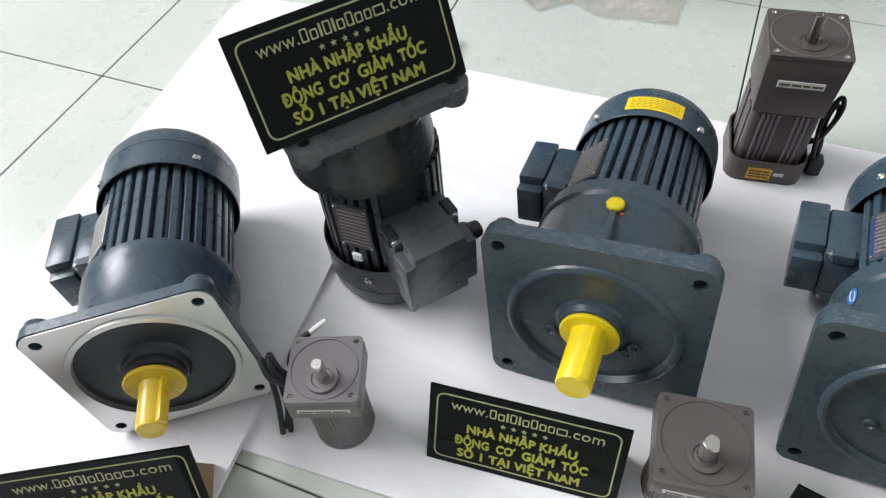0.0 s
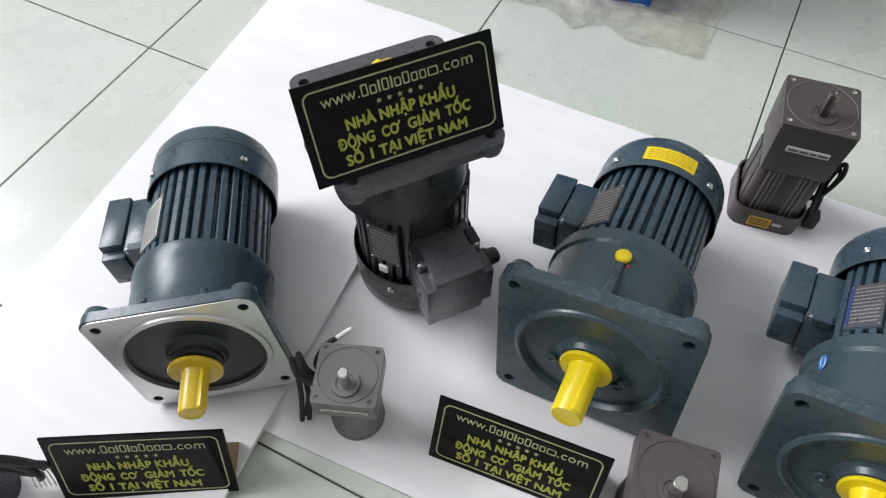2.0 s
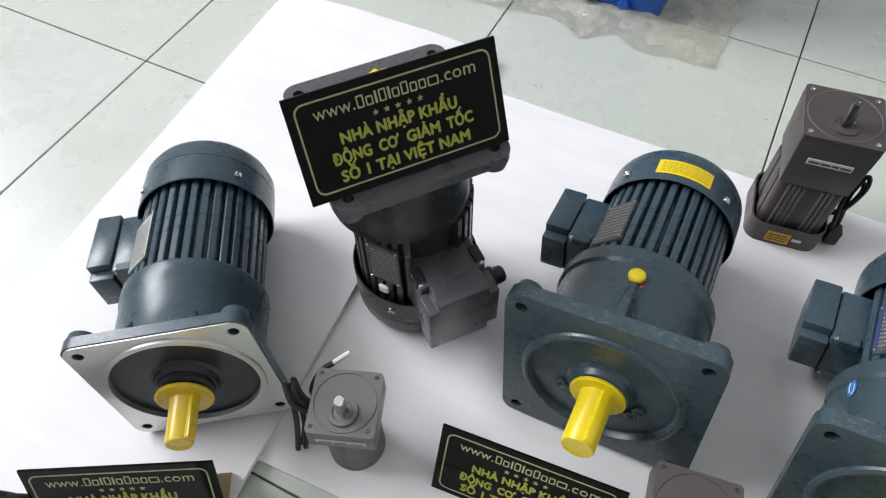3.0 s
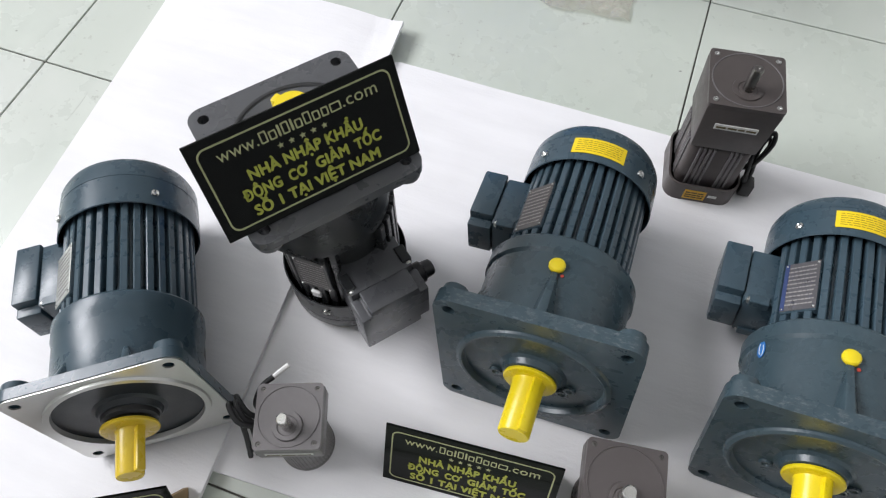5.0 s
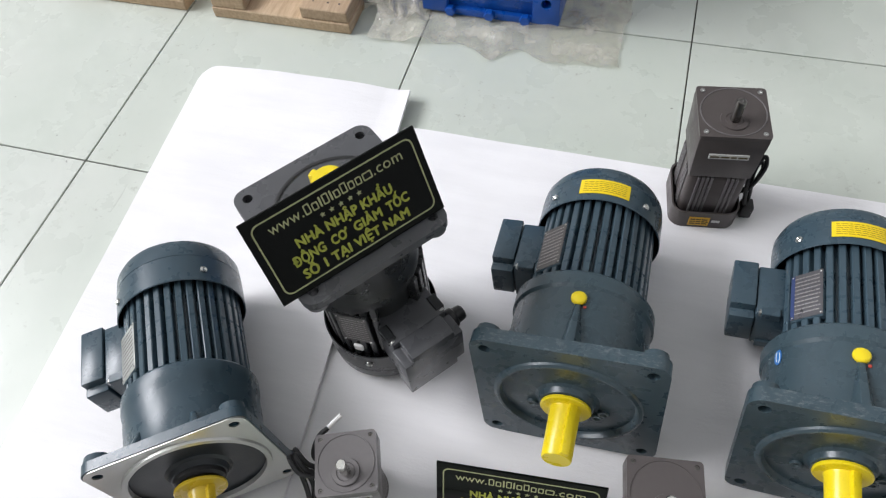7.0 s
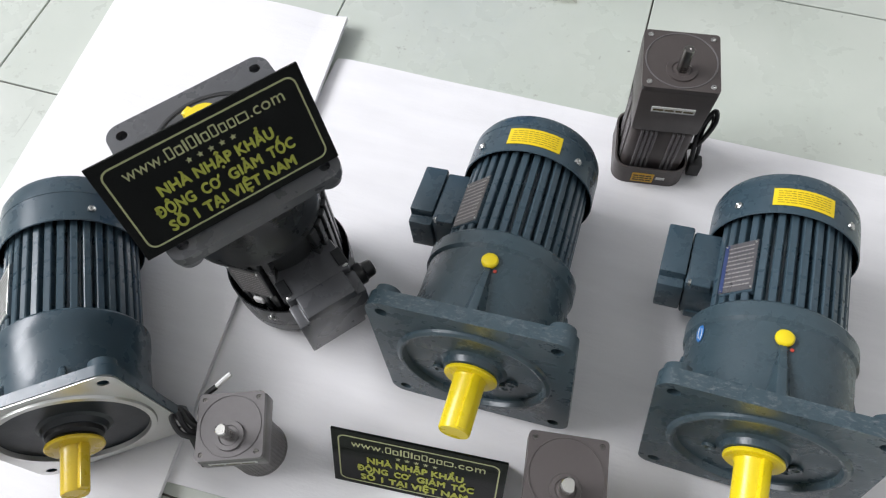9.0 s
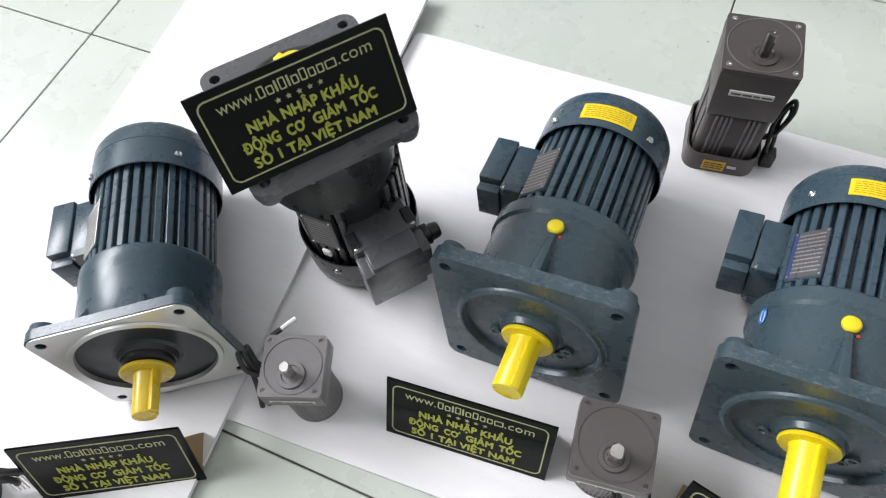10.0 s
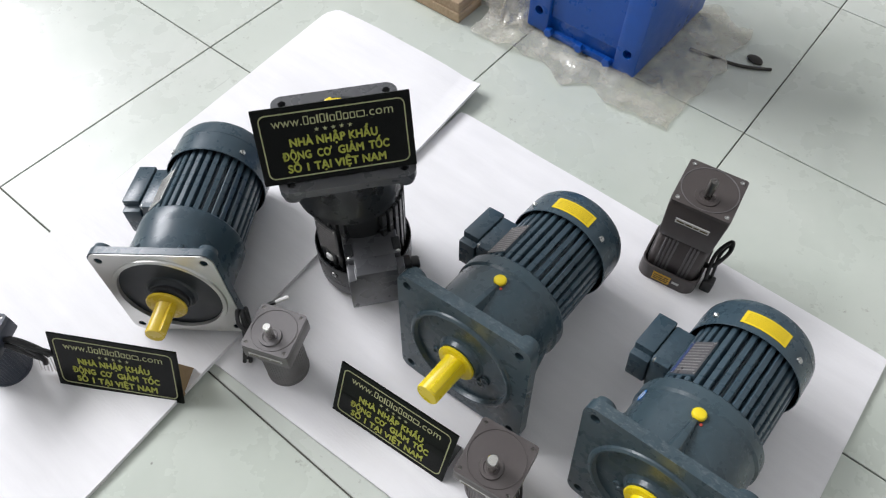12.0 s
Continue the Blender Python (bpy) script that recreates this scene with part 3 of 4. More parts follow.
    for a in (45, -45, 135, -135):
        part("cover_screw", lathe([(r_cov - 0.001, 0.0048), (r_cov + 0.0025, 0.0046), (r_cov + 0.0035, 0.003), (r_cov + 0.002, 0.001), (r_cov + 0.002, 0)], axis="z", seg=14), M_SCREW, cov, "", Matrix.Rotation(radians(a), 4, "Y") @ Matrix.Translation((0, s_fin + 0.016, 0)))
    if yellow_label:
        R = Matrix.Rotation(radians(4), 4, "Y") @ Matrix.Translation((0, s_fin + 0.022, 0))
        lab = part("warning_label", bent(gridplate(0.066, 0.025, 0.0006), r_cov + 0.0003), M_LABEL, cov, "yellow warning sticker", R)
        part("print", bent(label_bars(0.056, 0.020, 6, 8, 0.0007), r_cov + 0.0003), M_LABELINK, lab, "illegible dark print")
    # terminal box on the left flank
    bs = s_fin - (0.044 if big else 0.036)
    hw, z0, z1 = (0.041, -0.044, 0.028) if big else ((0.044, -0.060, 0.024) if gland else (0.046, -0.040, 0.032))
    xb = -0.100 if big else (-0.104 if gland else -0.097)
    base = part("terminal_box", box(xb + 0.0005, -0.058, bs - hw + 0.003, bs + hw - 0.003, z0 + 0.003, z1 - 0.003, 0.003), castpaint if gland else paint, t, "cable terminal box")
    nt_ = 0.012
    out = [(bs - hw + nt_, z0), (bs + hw - nt_, z0), (bs + hw - nt_, z0 + nt_), (bs + hw, z0 + nt_), (bs + hw, z1), (bs - hw + nt_, z1), (bs - hw + nt_, z1 - nt_), (bs - hw, z1 - nt_), (bs - hw, z0 + nt_), (bs - hw + nt_, z0 + nt_)]
    b = slab([(p, q) for p, q in out], [], 0.030, "yz")
    bmesh.ops.translate(b, vec=(xb, 0, 0), verts=b.verts)
    bmesh.ops.bevel(b, geom=[e for e in b.edges if e.calc_length() > 0.008 and e.calc_face_angle(0) > 0.5], offset=0.0022, segments=2, affect="EDGES", profile=0.5)
    lid = part("lid", b, castpaint if gland else paint, base, "box lid with notched screw corners")
    for py, pz in ((bs + hw - 0.0065, z0 + 0.0065), (bs - hw + 0.0065, z0 + 0.0065), (bs - hw + 0.0065, z1 - 0.0065)):
        part("lid_lug", box(xb + 0.007, xb + 0.029, py - 0.006, py + 0.006, pz - 0.006, pz + 0.006, 0.001, 1), paint, base)
        b = screw(0.0045, 0.0035)
        part("lid_screw", b, M_SCREW, base, "", Matrix.Translation((xb + 0.007, py, pz)) @ Matrix.Rotation(radians(-90), 4, "Z"))
    if gland:
        b = lathe([(0.0, 0.012), (0.006, 0.012), (0.007, 0.0135), (0.016, 0.0135), (0.018, 0.011), (0.028, 0.010), (0.030, 0.008), (0.030, 0.005), (0.02, 0.004), (0.02, 0)], seg=12)
        part("cable_gland", b, M_BLACK, base, "black plastic cable gland", Matrix.Translation((-0.095, bs + 0.006, z0 + 0.004)) @ Matrix.Rotation(radians(-90), 4, "X"))
    return t


def lying(x, y, z, yaw, tilt, roll):
    """Pose of a motor that rests on flange and fan cover: yaw turns it, tilt lifts the shaft, roll turns it round its shaft."""
    return Matrix.Translation((x, y, z)) @ Matrix.Rotation(radians(yaw), 4, "Z") @ Matrix.Rotation(radians(-tilt), 4, "X") @ Matrix.Rotation(radians(-roll), 4, "Y")


gear_motor("gear_motor", lying(-0.100, 0.2140, 0.1233, 0.2, 6.2, 5.6), "dark blue-grey gear motor lying with yellow shaft cap", True, M_ENAMEL, M_CAST, False, M_YELLOW, True, True, False)
gear_motor("gear_motor", lying(0.1985, 0.2115, 0.1262, -2.7, 6.2, 8.0), "dark blue-grey gear motor with blue-edged nameplate lying on foam", True, M_ENAMEL, M_CAST, False, M_YELLOW, True, True, False, True)
gear_motor("gear_motor", lying(-0.4945, 0.031, 0.1165, 33.6, 5.2, 5.6), "blue-grey gear motor lying with bare steel flange face", False, M_ENAMEL, M_ENAMEL, True, M_AMBER, False, False, False)
up = Matrix(((-0.777, 0, -0.629, -0.3785), (0.629, 0, -0.777, 0.3000), (0, -1, 0, FOAM + 0.3045), (0, 0, 0, 1)))
gear_motor("gear_motor", up, "grey gear motor standing upright on its fan cover", False, M_GREYSHADE, M_GREY, False, M_YELLOW, False, False, True)


# ---- small gear motors ----
def small_motor(name, x, y, yaw, label, side, total, gear_h, paint, bodypaint, holes, tag_h, shaft_off, shaft_l, lead):
    """Small square-faced gear motor standing on its motor end, shaft up."""
    t = thing(name, Matrix.Translation((x, y, FOAM)) @ Matrix.Rotation(radians(yaw), 4, "Z"), label, "gear motor", "small gear motors")
    hs = side / 2
    zt, zg = total, total - gear_h
    b = slab(rounded(hs, hs, 0.005, 4), [circle(sx * holes, sy * holes, 0.0028, 12) for sx in (1, -1) for sy in (1, -1)], 0.008, "xy")
    bmesh.ops.translate(b, vec=(0, 0, zt - 0.0 - 0.0), verts=b.verts)
    for v in b.verts:
        v.co.z = zt if v.co.z > zt + 0.004 else zt - 0.008
    gh = part("gearhead", box(-hs, hs, -hs, hs, zg, zt - 0.0075, 0.003), paint, t, "square cast gearhead")
    part("face_plate", b, paint, gh)
    part("face_ring", lathe([(zt - 0.001, hs - 0.002), (zt + 0.0009, hs - 0.0025), (zt + 0.0009, hs - 0.0035), (zt - 0.001, hs - 0.004)], axis="z", caps=False, seg=56), paint, gh)
    for sx in (1, -1):
        for sy in (1, -1):
            part("face_screw", lathe([(zt - 0.006, 0.0026), (zt - 0.001, 0.0024), (zt - 0.001, 0.001), (zt - 0.003, 0)], axis="z", seg=10), M_DARKSTEEL, gh, "", Matrix.Translation((sx * holes, sy * holes, 0)))
    part("shaft_boss", lathe([(zt - 0.001, 0.0165), (zt + 0.003, 0.0155), (zt + 0.003, 0.011), (zt + 0.0015, 0.010), (zt + 0.0015, 0)], axis="z", caps=False, seg=32), paint, gh, "", Matrix.Translation((0, shaft_off, 0)))
    sr = 0.0062 if side < 0.08 else 0.0078
    sh = lathe([(zt, sr), (zt + shaft_l - 0.001, sr), (zt + shaft_l, sr - 0.001), (zt + shaft_l, 0)], axis="z", seg=24)
    for v in sh.verts:
        if v.co.z > zt + 0.006 and v.co.x > sr * 0.7:
            v.co.x = sr * 0.7
    part("shaft", sh, M_SHAFT, gh, "bright steel output shaft", Matrix.Translation((0, shaft_off, 0)))
    strip = part("name_strip", box(-hs * 0.72, hs * 0.72, -hs - 0.0009, -hs + 0.001, zg + tag_h, zg + tag_h + 0.006, 0.0003, 1), M_WHITEINK, gh, "pale metal name strip")
    part("print", bars(hs * 1.3, 0.004, 1, 5, "print"), M_INK, strip, "illegible print", Matrix.Translation((0, -hs - 0.001, zg + tag_h + 0.003)))
    # motor body
    body = part("motor_body", lathe([(0.0, hs * 0.83), (0.001, hs * 0.87), (zg - 0.004, hs * 0.87), (zg, hs * 0.86), (zg, 0.01)], axis="z", seg=64), bodypaint, t, "ribbed round motor body")
    fm = mesh_of(box(-0.0011, 0.0011, -hs * 0.90, -hs * 0.85, 0.006, zg - 0.004, 0.0004, 1), "body_rib", bodypaint)
    for i in range(48):
        part("body_rib", fm, bodypaint, body, "", Matrix.Rotation(radians(360 * i / 48), 4, "Z"))
    part("end_ring", lathe([(0.0, hs * 0.82), (0.0, hs * 0.91), (0.005, hs * 0.91), (0.006, hs * 0.87)], axis="z", caps=False, seg=56), bodypaint, body)
    return t


small_motor("small_gear_motor", -0.328, 0.082, 21, "small grey square-faced gear motor standing with shaft up", 0.071, 0.122, 0.036, M_TAUPE, M_TAUPE, 0.029, 0.014, -0.011, 0.030, None)
small_motor("small_gear_motor", 0.022, 0.136, 8, "small brown-grey square-faced gear motor beside coiled leads", 0.083, 0.114, 0.036, M_TAUPEMID, M_TAUPEMID, 0.0345, 0.008, -0.014, 0.031, None)
small_motor("small_gear_motor", -0.658, -0.188, 30, "small slate-coloured gear motor with plug leads", 0.071, 0.115, 0.036, M_SLATE, M_SLATE, 0.029, 0.006, -0.011, 0.030, None)


def tall_motor(x, y, yaw):
    t = thing("tall_gear_motor", Matrix.Translation((x, y, FOAM)) @ Matrix.Rotation(radians(yaw), 4, "Z"), "tall dark brown gear motor standing on its fan base", "gear motor", "small gear motors")
    hs, zt, zg = 0.0455, 0.200, 0.112
    b = slab(rounded(hs, hs, 0.005, 4), [circle(sx * 0.0372, sy * 0.0372, 0.003, 12) for sx in (1, -1) for sy in (1, -1)], 0.006, "xy")
    zs = sorted(v.co.z for v in b.verts)
    for v in b.verts:
        v.co.z = zt if v.co.z > (zs[0] + zs[-1]) / 2 else zt - 0.006
    g = box(-hs, hs, -hs, hs, zg, zt - 0.0055, 0.004)
    for v in g.verts:
        if v.co.z < zg + 0.006:
            v.co.x *= 0.93
            v.co.y *= 0.93
    gh = part("gearhead", g, M_TAUPEDARK, t, "deep square gearhead")
    part("face_plate", b, M_TAUPEDARK, gh)
    part("face_ring", lathe([(zt - 0.001, hs - 0.002), (zt + 0.0009, hs - 0.0025), (zt + 0.0009, hs - 0.0037), (zt - 0.001, hs - 0.0045)], axis="z", caps=False, seg=64), M_TAUPE, gh)
    for sx in (1, -1):
        for sy in (1, -1):
            part("face_screw", lathe([(zt - 0.004, 0.0036), (zt + 0.0008, 0.0034), (zt + 0.0008, 0.0014), (zt - 0.002, 0)], axis="z", seg=12), M_SCREW, gh, "", Matrix.Translation((sx * 0.0372, sy * 0.0372, 0)))
    part("shaft_boss", lathe([(zt - 0.001, 0.019), (zt + 0.002, 0.018), (zt + 0.002, 0.012), (zt + 0.001, 0.011), (zt + 0.001, 0)], axis="z", caps=False, seg=36), M_TAUPEDARK, gh, "", Matrix.Translation((0, -0.015, 0)))
    part("shaft", lathe([(zt, 0.0065), (zt + 0.034, 0.0065), (zt + 0.036, 0.0055), (zt + 0.036, 0.002), (zt + 0.033, 0)], axis="z", seg=24), M_DARKSTEEL, gh, "steel output shaft with centre hole", Matrix.Translation((0, -0.015, 0)))
    strip = part("name_strip", box(-0.026, 0.026, -hs - 0.0009, -hs + 0.001, 0.157, 0.166, 0.0003, 1), M_WHITEINK, gh, "pale metal name strip")
    part("print", bars(0.048, 0.006, 1, 9, "print"), M_INK, strip, "illegible print", Matrix.Translation((0, -hs - 0.001, 0.1615)))
    mb = part("motor_body", box(-0.0405, 0.0405, -0.0405, 0.0405, 0.02, zg + 0.002, 0.010, 3), M_TAUPEDARK, t, "square finned motor body")
    fm = mesh_of(box(-0.0016, 0.0016, -0.0425, -0.038, 0.03, zg - 0.002, 0.0006, 1), "cooling_fin", M_TAUPE)
    for q in range(4):
        for dx in (-0.026, -0.020, -0.014, -0.008, 0.014, 0.020, 0.026):
            part("cooling_fin", fm, M_TAUPE, mb, "", Matrix.Rotation(radians(90 * q), 4, "Z") @ Matrix.Translation((dx, 0, 0)))
    outer = rounded(0.049, 0.049, 0.020, 6)
    b = slab(outer, [rounded(0.0465, 0.0465, 0.0185, 6)], 0.036, "xy")
    zs = sorted(v.co.z for v in b.verts)
    for v in b.verts:
        v.co.z = 0.036 if v.co.z > (zs[0] + zs[-1]) / 2 else 0.0
    base = part("fan_base", b, M_TAUPEDARK, t, "rounded fan cover at the base")
    b = slab(outer, [], 0.01, "xy")
    zs = sorted(v.co.z for v in b.verts)
    for v in b.verts:
        v.co.z = 0.004 if v.co.z > (zs[0] + zs[-1]) / 2 else 0.0003
        v.co.x *= 0.985
        v.co.y *= 0.985
    part("base_plate", b, M_TAUPEDARK, base)
    lab = part("warning_label", box(-0.022, 0.008, -0.0497, -0.0488, 0.006, 0.026, 0.0002, 1), M_LABELO, base, "orange warning sticker")
    part("print", bars(0.026, 0.015, 3, 12, "print"), M_INK, lab, "illegible print", Matrix.Translation((-0.007, -0.0498, 0.016)))
    part("maker_mark", box(0.011, 0.023, -0.0497, -0.0488, 0.015, 0.020), M_WHITEINK, base, "small pale printed mark")
    c = tube([(0.040, -0.012, 0.045), (0.056, -0.016, 0.060), (0.068, -0.010, 0.100), (0.064, -0.002, 0.116), (0.052, -0.010, 0.085), (0.055, -0.022, 0.040), (0.062, -0.020, 0.014)], 0.0032)
    tube([(0.040, -0.006, 0.045), (0.058, -0.010, 0.055), (0.068, -0.004, 0.088), (0.064, 0.002, 0.101), (0.058, -0.006, 0.080), (0.062, -0.014, 0.045), (0.064, -0.014, 0.012)], 0.0028, bm=c)
    box(0.054, 0.072, -0.030, -0.010, 0.004, 0.030, 0.003, bm=c)
    part("lead", c, M_BLACK, t, "coiled black lead with plug")


tall_motor(0.041, 0.630, 8)


# ---- leads ----
def leads(name, label, runs, r, ends=()):
    t = thing(name, Matrix.Identity(4), label, "cable")
    for run in runs:
        part("wire", tube(run, r), M_BLACK, t)
    for run, rr, mat in ends:
        part("bare_end", tube(run, rr), mat, t, "pale loose wire end")
    return t


leads("motor_lead", "black leads with pale loose end beside the small motor", [
    [(-0.362, 0.070, 0.100), (-0.376, 0.066, 0.112), (-0.392, 0.078, 0.118), (-0.394, 0.080, 0.085), (-0.383, 0.066, 0.045), (-0.378, 0.050, 0.012)],
    [(-0.362, 0.076, 0.095), (-0.378, 0.074, 0.108), (-0.398, 0.086, 0.108), (-0.400, 0.084, 0.070), (-0.388, 0.070, 0.035), (-0.384, 0.052, 0.012)],
    [(-0.360, 0.082, 0.09), (-0.376, 0.086, 0.10), (-0.374, 0.104, 0.115), (-0.366, 0.118, 0.118)],
    [(-0.362, 0.064, 0.105), (-0.380, 0.060, 0.116), (-0.396, 0.072, 0.122), (-0.398, 0.076, 0.095), (-0.388, 0.060, 0.055), (-0.384, 0.044, 0.014)],
], 0.0032, [([(-0.366, 0.118, 0.118), (-0.360, 0.127, 0.121), (-0.355, 0.135, 0.122)], 0.0030, M_WHITETAPE)])
leads("motor_lead", "black leads looping from the small motor to the sign", [
    [(0.054, 0.146, 0.098), (0.061, 0.141, 0.085), (0.069, 0.134, 0.060), (0.080, 0.116, 0.030), (0.085, 0.103, 0.015), (0.094, 0.092, 0.012), (0.108, 0.080, 0.012), (0.114, 0.070, 0.012)],
    [(0.052, 0.142, 0.094), (0.058, 0.136, 0.082), (0.065, 0.130, 0.058), (0.075, 0.113, 0.028), (0.082, 0.100, 0.013), (0.092, 0.087, 0.011), (0.106, 0.074, 0.011), (0.110, 0.062, 0.011)],
    [(0.055, 0.140, 0.090), (0.062, 0.134, 0.075), (0.071, 0.126, 0.050), (0.078, 0.111, 0.024), (0.086, 0.096, 0.016), (0.100, 0.088, 0.014), (0.118, 0.080, 0.013), (0.124, 0.068, 0.012)],
    [(0.040, 0.112, 0.058), (0.046, 0.102, 0.047), (0.056, 0.101, 0.022), (0.072, 0.099, 0.015), (0.092, 0.093, 0.018), (0.112, 0.085, 0.014), (0.126, 0.076, 0.012), (0.124, 0.062, 0.012)],
    [(0.038, 0.108, 0.052), (0.045, 0.098, 0.040), (0.055, 0.096, 0.018), (0.074, 0.094, 0.012), (0.094, 0.085, 0.012), (0.110, 0.070, 0.012)],
    [(0.042, 0.110, 0.050), (0.052, 0.102, 0.036), (0.062, 0.100, 0.020), (0.080, 0.098, 0.018), (0.098, 0.090, 0.017), (0.120, 0.083, 0.016), (0.132, 0.070, 0.013), (0.128, 0.056, 0.012)],
], 0.0020)
leads("motor_lead", "black leads with many bare ends beside a sign", [
    [(-0.640, -0.170, 0.098), (-0.622, -0.160, 0.100), (-0.608, -0.150, 0.082), (-0.600, -0.143, 0.062)],
    [(-0.640, -0.164, 0.092), (-0.620, -0.154, 0.094), (-0.604, -0.144, 0.076), (-0.597, -0.139, 0.052)],
    [(-0.642, -0.176, 0.090), (-0.626, -0.168, 0.092), (-0.612, -0.158, 0.072), (-0.606, -0.150, 0.048)],
    [(-0.606, -0.149, 0.078), (-0.594, -0.140, 0.072), (-0.588, -0.134, 0.056), (-0.592, -0.136, 0.040)],
    [(-0.612, -0.154, 0.080), (-0.602, -0.150, 0.070), (-0.598, -0.148, 0.050), (-0.602, -0.150, 0.036)],
], 0.0042, [([(-0.594 - 0.0035 * k, -0.138 - 0.0025 * k, 0.046), (-0.592 - 0.004 * k, -0.141 - 0.003 * k, 0.030), (-0.590 - 0.0045 * k, -0.145 - 0.003 * k, 0.014)], 0.0010, M_WHITETAPE) for k in range(6)])


# ---- printed signs ----
SW, SH = 0.197, 0.101


def star(r):
    pts = [((r if i % 2 == 0 else r * 0.42) * math.sin(math.pi * i / 5), (r if i % 2 == 0 else r * 0.42) * math.cos(math.pi * i / 5)) for i in range(10)]
    b = slab(pts, [], 0.0003)
    bmesh.ops.translate(b, vec=(0, -0.0003, 0), verts=b.verts)
    return b


LINES = {}


def name_shape(x0, wd, top):
    """A plain hollow shape that stands for one character of the trade name."""
    hw, hh, cx, cz = wd / 2, (top + 0.0055) / 2, x0 + wd / 2, (top - 0.0055) / 2
    at = lambda pts: [(x + cx, z + cz) for x, z in pts]
    holes = [at(rounded(hw - 0.0014, hh - 0.0014, 0.0008, 2))] if wd > 0.004 else []
    b = slab(at(rounded(hw, hh, min(0.0011, hw * 0.9), 2)), holes, 0.0003)
    bmesh.ops.translate(b, vec=(0, -0.0003, 0), verts=b.verts)
    return b



def line_mesh(text, size, x0, x1, mat, bold):
    """One line of lettering, stretched from x0 to x1 and thickened; made once, shared by all the signs."""
    key = (text, x0)
    if key not in LINES:
        me = font_mesh("lettering", text, size, mat, 0.0, 1.04)
        if bold:
            fat = bmesh.new()
            for k in (0, 1, 2, 3):
                one = bmesh.new()
                one.from_mesh(me)
                join(fat, one, Matrix.Translation((bold * (0, 1, 0.5, 0.5)[k], -0.00006 * k, bold * 0.6 * (0, 0, 0.7, -0.7)[k])))
            fat.to_mesh(me)
            fat.free()
        xs = [v.co.x for v in me.vertices]
        lo, k = min(xs), (x1 - x0) / (max(xs) - min(xs))
        for v in me.vertices:
            v.co.x = x0 + (v.co.x - lo) * k
        LINES[key] = me
    return LINES[key]


def sign(x, y, z, yaw, lean, label, stand):
    """Acrylic sign: bottom edge's middle at the origin, face towards -y, leaning back."""
    t = thing("sign", Matrix.Translation((x, y, z)) @ Matrix.Rotation(radians(yaw), 4, "Z"), label, "sign", "shop signs")
    tilt = Matrix.Rotation(radians(-lean), 4, "X")
    panel = part("panel", box(-SW / 2, SW / 2, 0, 0.003, 0, SH, 0.0005, 1), M_SIGN, t, "black acrylic panel", tilt)
    face = Matrix.Translation((0, -0.0002, SH / 2))
    ring = slab(rounded(SW / 2 - 0.0075, SH / 2 - 0.0075, 0.009), [rounded(SW / 2 - 0.0092, SH / 2 - 0.0092, 0.0075)], 0.0003)
    bmesh.ops.translate(ring, vec=(0, -0.0003, 0), verts=ring.verts)
    part("border_line", ring, M_SILVERPRINT, panel, "thin rounded border line", face)
    for text, size, x0, x1, zz, mat, bold in (
        ("NHÀ NHẬP KHẨU", 0.0150, -0.058, 0.053, 0.0030, M_LETTER, 0.0014),
        ("ĐỘNG", 0.0150, -0.070, -0.0335, -0.0145, M_LETTER, 0.0014),
        ("CO", 0.0150, -0.0265, -0.0090, -0.0145, M_LETTER, 0.0014),
        ("GIẢM", 0.0150, 0.000, 0.0330, -0.0145, M_LETTER, 0.0014),
        ("TỐC", 0.0150, 0.0395, 0.066, -0.0145, M_LETTER, 0.0014),
        ("SỐ 1 TẠI VIỆT NAM", 0.0150, -0.066, 0.060, -0.0315, M_LETTER, 0.0014),
        ("www.", 0.0170, -0.0755, -0.0385, 0.0300, M_SILVERPRINT, 0.0),
        (".com", 0.0170, 0.0415, 0.0755, 0.0300, M_SILVERPRINT, 0.0),
    ):
        part("lettering", line_mesh(text, size, x0, x1, mat, bold), mat, panel, "pale web address" if not bold else "yellow-green capital lettering", face @ Matrix.Translation((0, -0.0003, zz)))
    part("letter_horn", slab([(-0.0105, 0.0035), (-0.0088, 0.0028), (-0.0068, 0.0050), (-0.0068, 0.0072), (-0.0088, 0.0072), (-0.0090, 0.0055)], [], 0.0003), M_LETTER, panel, "hook of the letter", face @ Matrix.Translation((0, -0.0005, -0.0145)))
    xx = -0.0365
    for wd, up_ in ((6, 1), (6, 0), (2, 1), (6, 1), (2, 1), (6, 0), (6, 1), (6, 0), (6, 0), (9.5, 0)):
        wd *= 0.00112
        part("name_bar", name_shape(xx, wd, 0.0060 if up_ else 0.0032), M_SILVERPRINT, panel, "plain pale bar of the trade name", face @ Matrix.Translation((0, 0, 0.0300)))
        xx += wd + 0.0016
    for k in range(5):
        part("star", star(0.0032), M_SILVERPRINT, panel, "", face @ Matrix.Translation((-0.022 + 0.0105 * k, 0, 0.0170)))
    top = math.sin(radians(lean)) * SH
    d = math.cos(radians(lean))
    for x0 in (-SW / 2 + 0.004, SW / 2 - 0.010):
        b = bmesh.new()
        vs = []
        for xx in (x0, x0 + 0.006):
            vs.append([b.verts.new(c) for c in ((xx, 0.004, 0.0005), (xx, 0.004 + top * 0.75 + 0.0005, 0.75 * SH * d), (xx, 0.058, 0.0005))])
        b.faces.new(vs[0])
        b.faces.new(vs[1])
        for i in range(3):
            j = (i + 1) % 3
            b.faces.new((vs[0][i], vs[0][j], vs[1][j], vs[1][i]))
        part("stand", b, stand, t, "folded stand behind the panel")
    return t


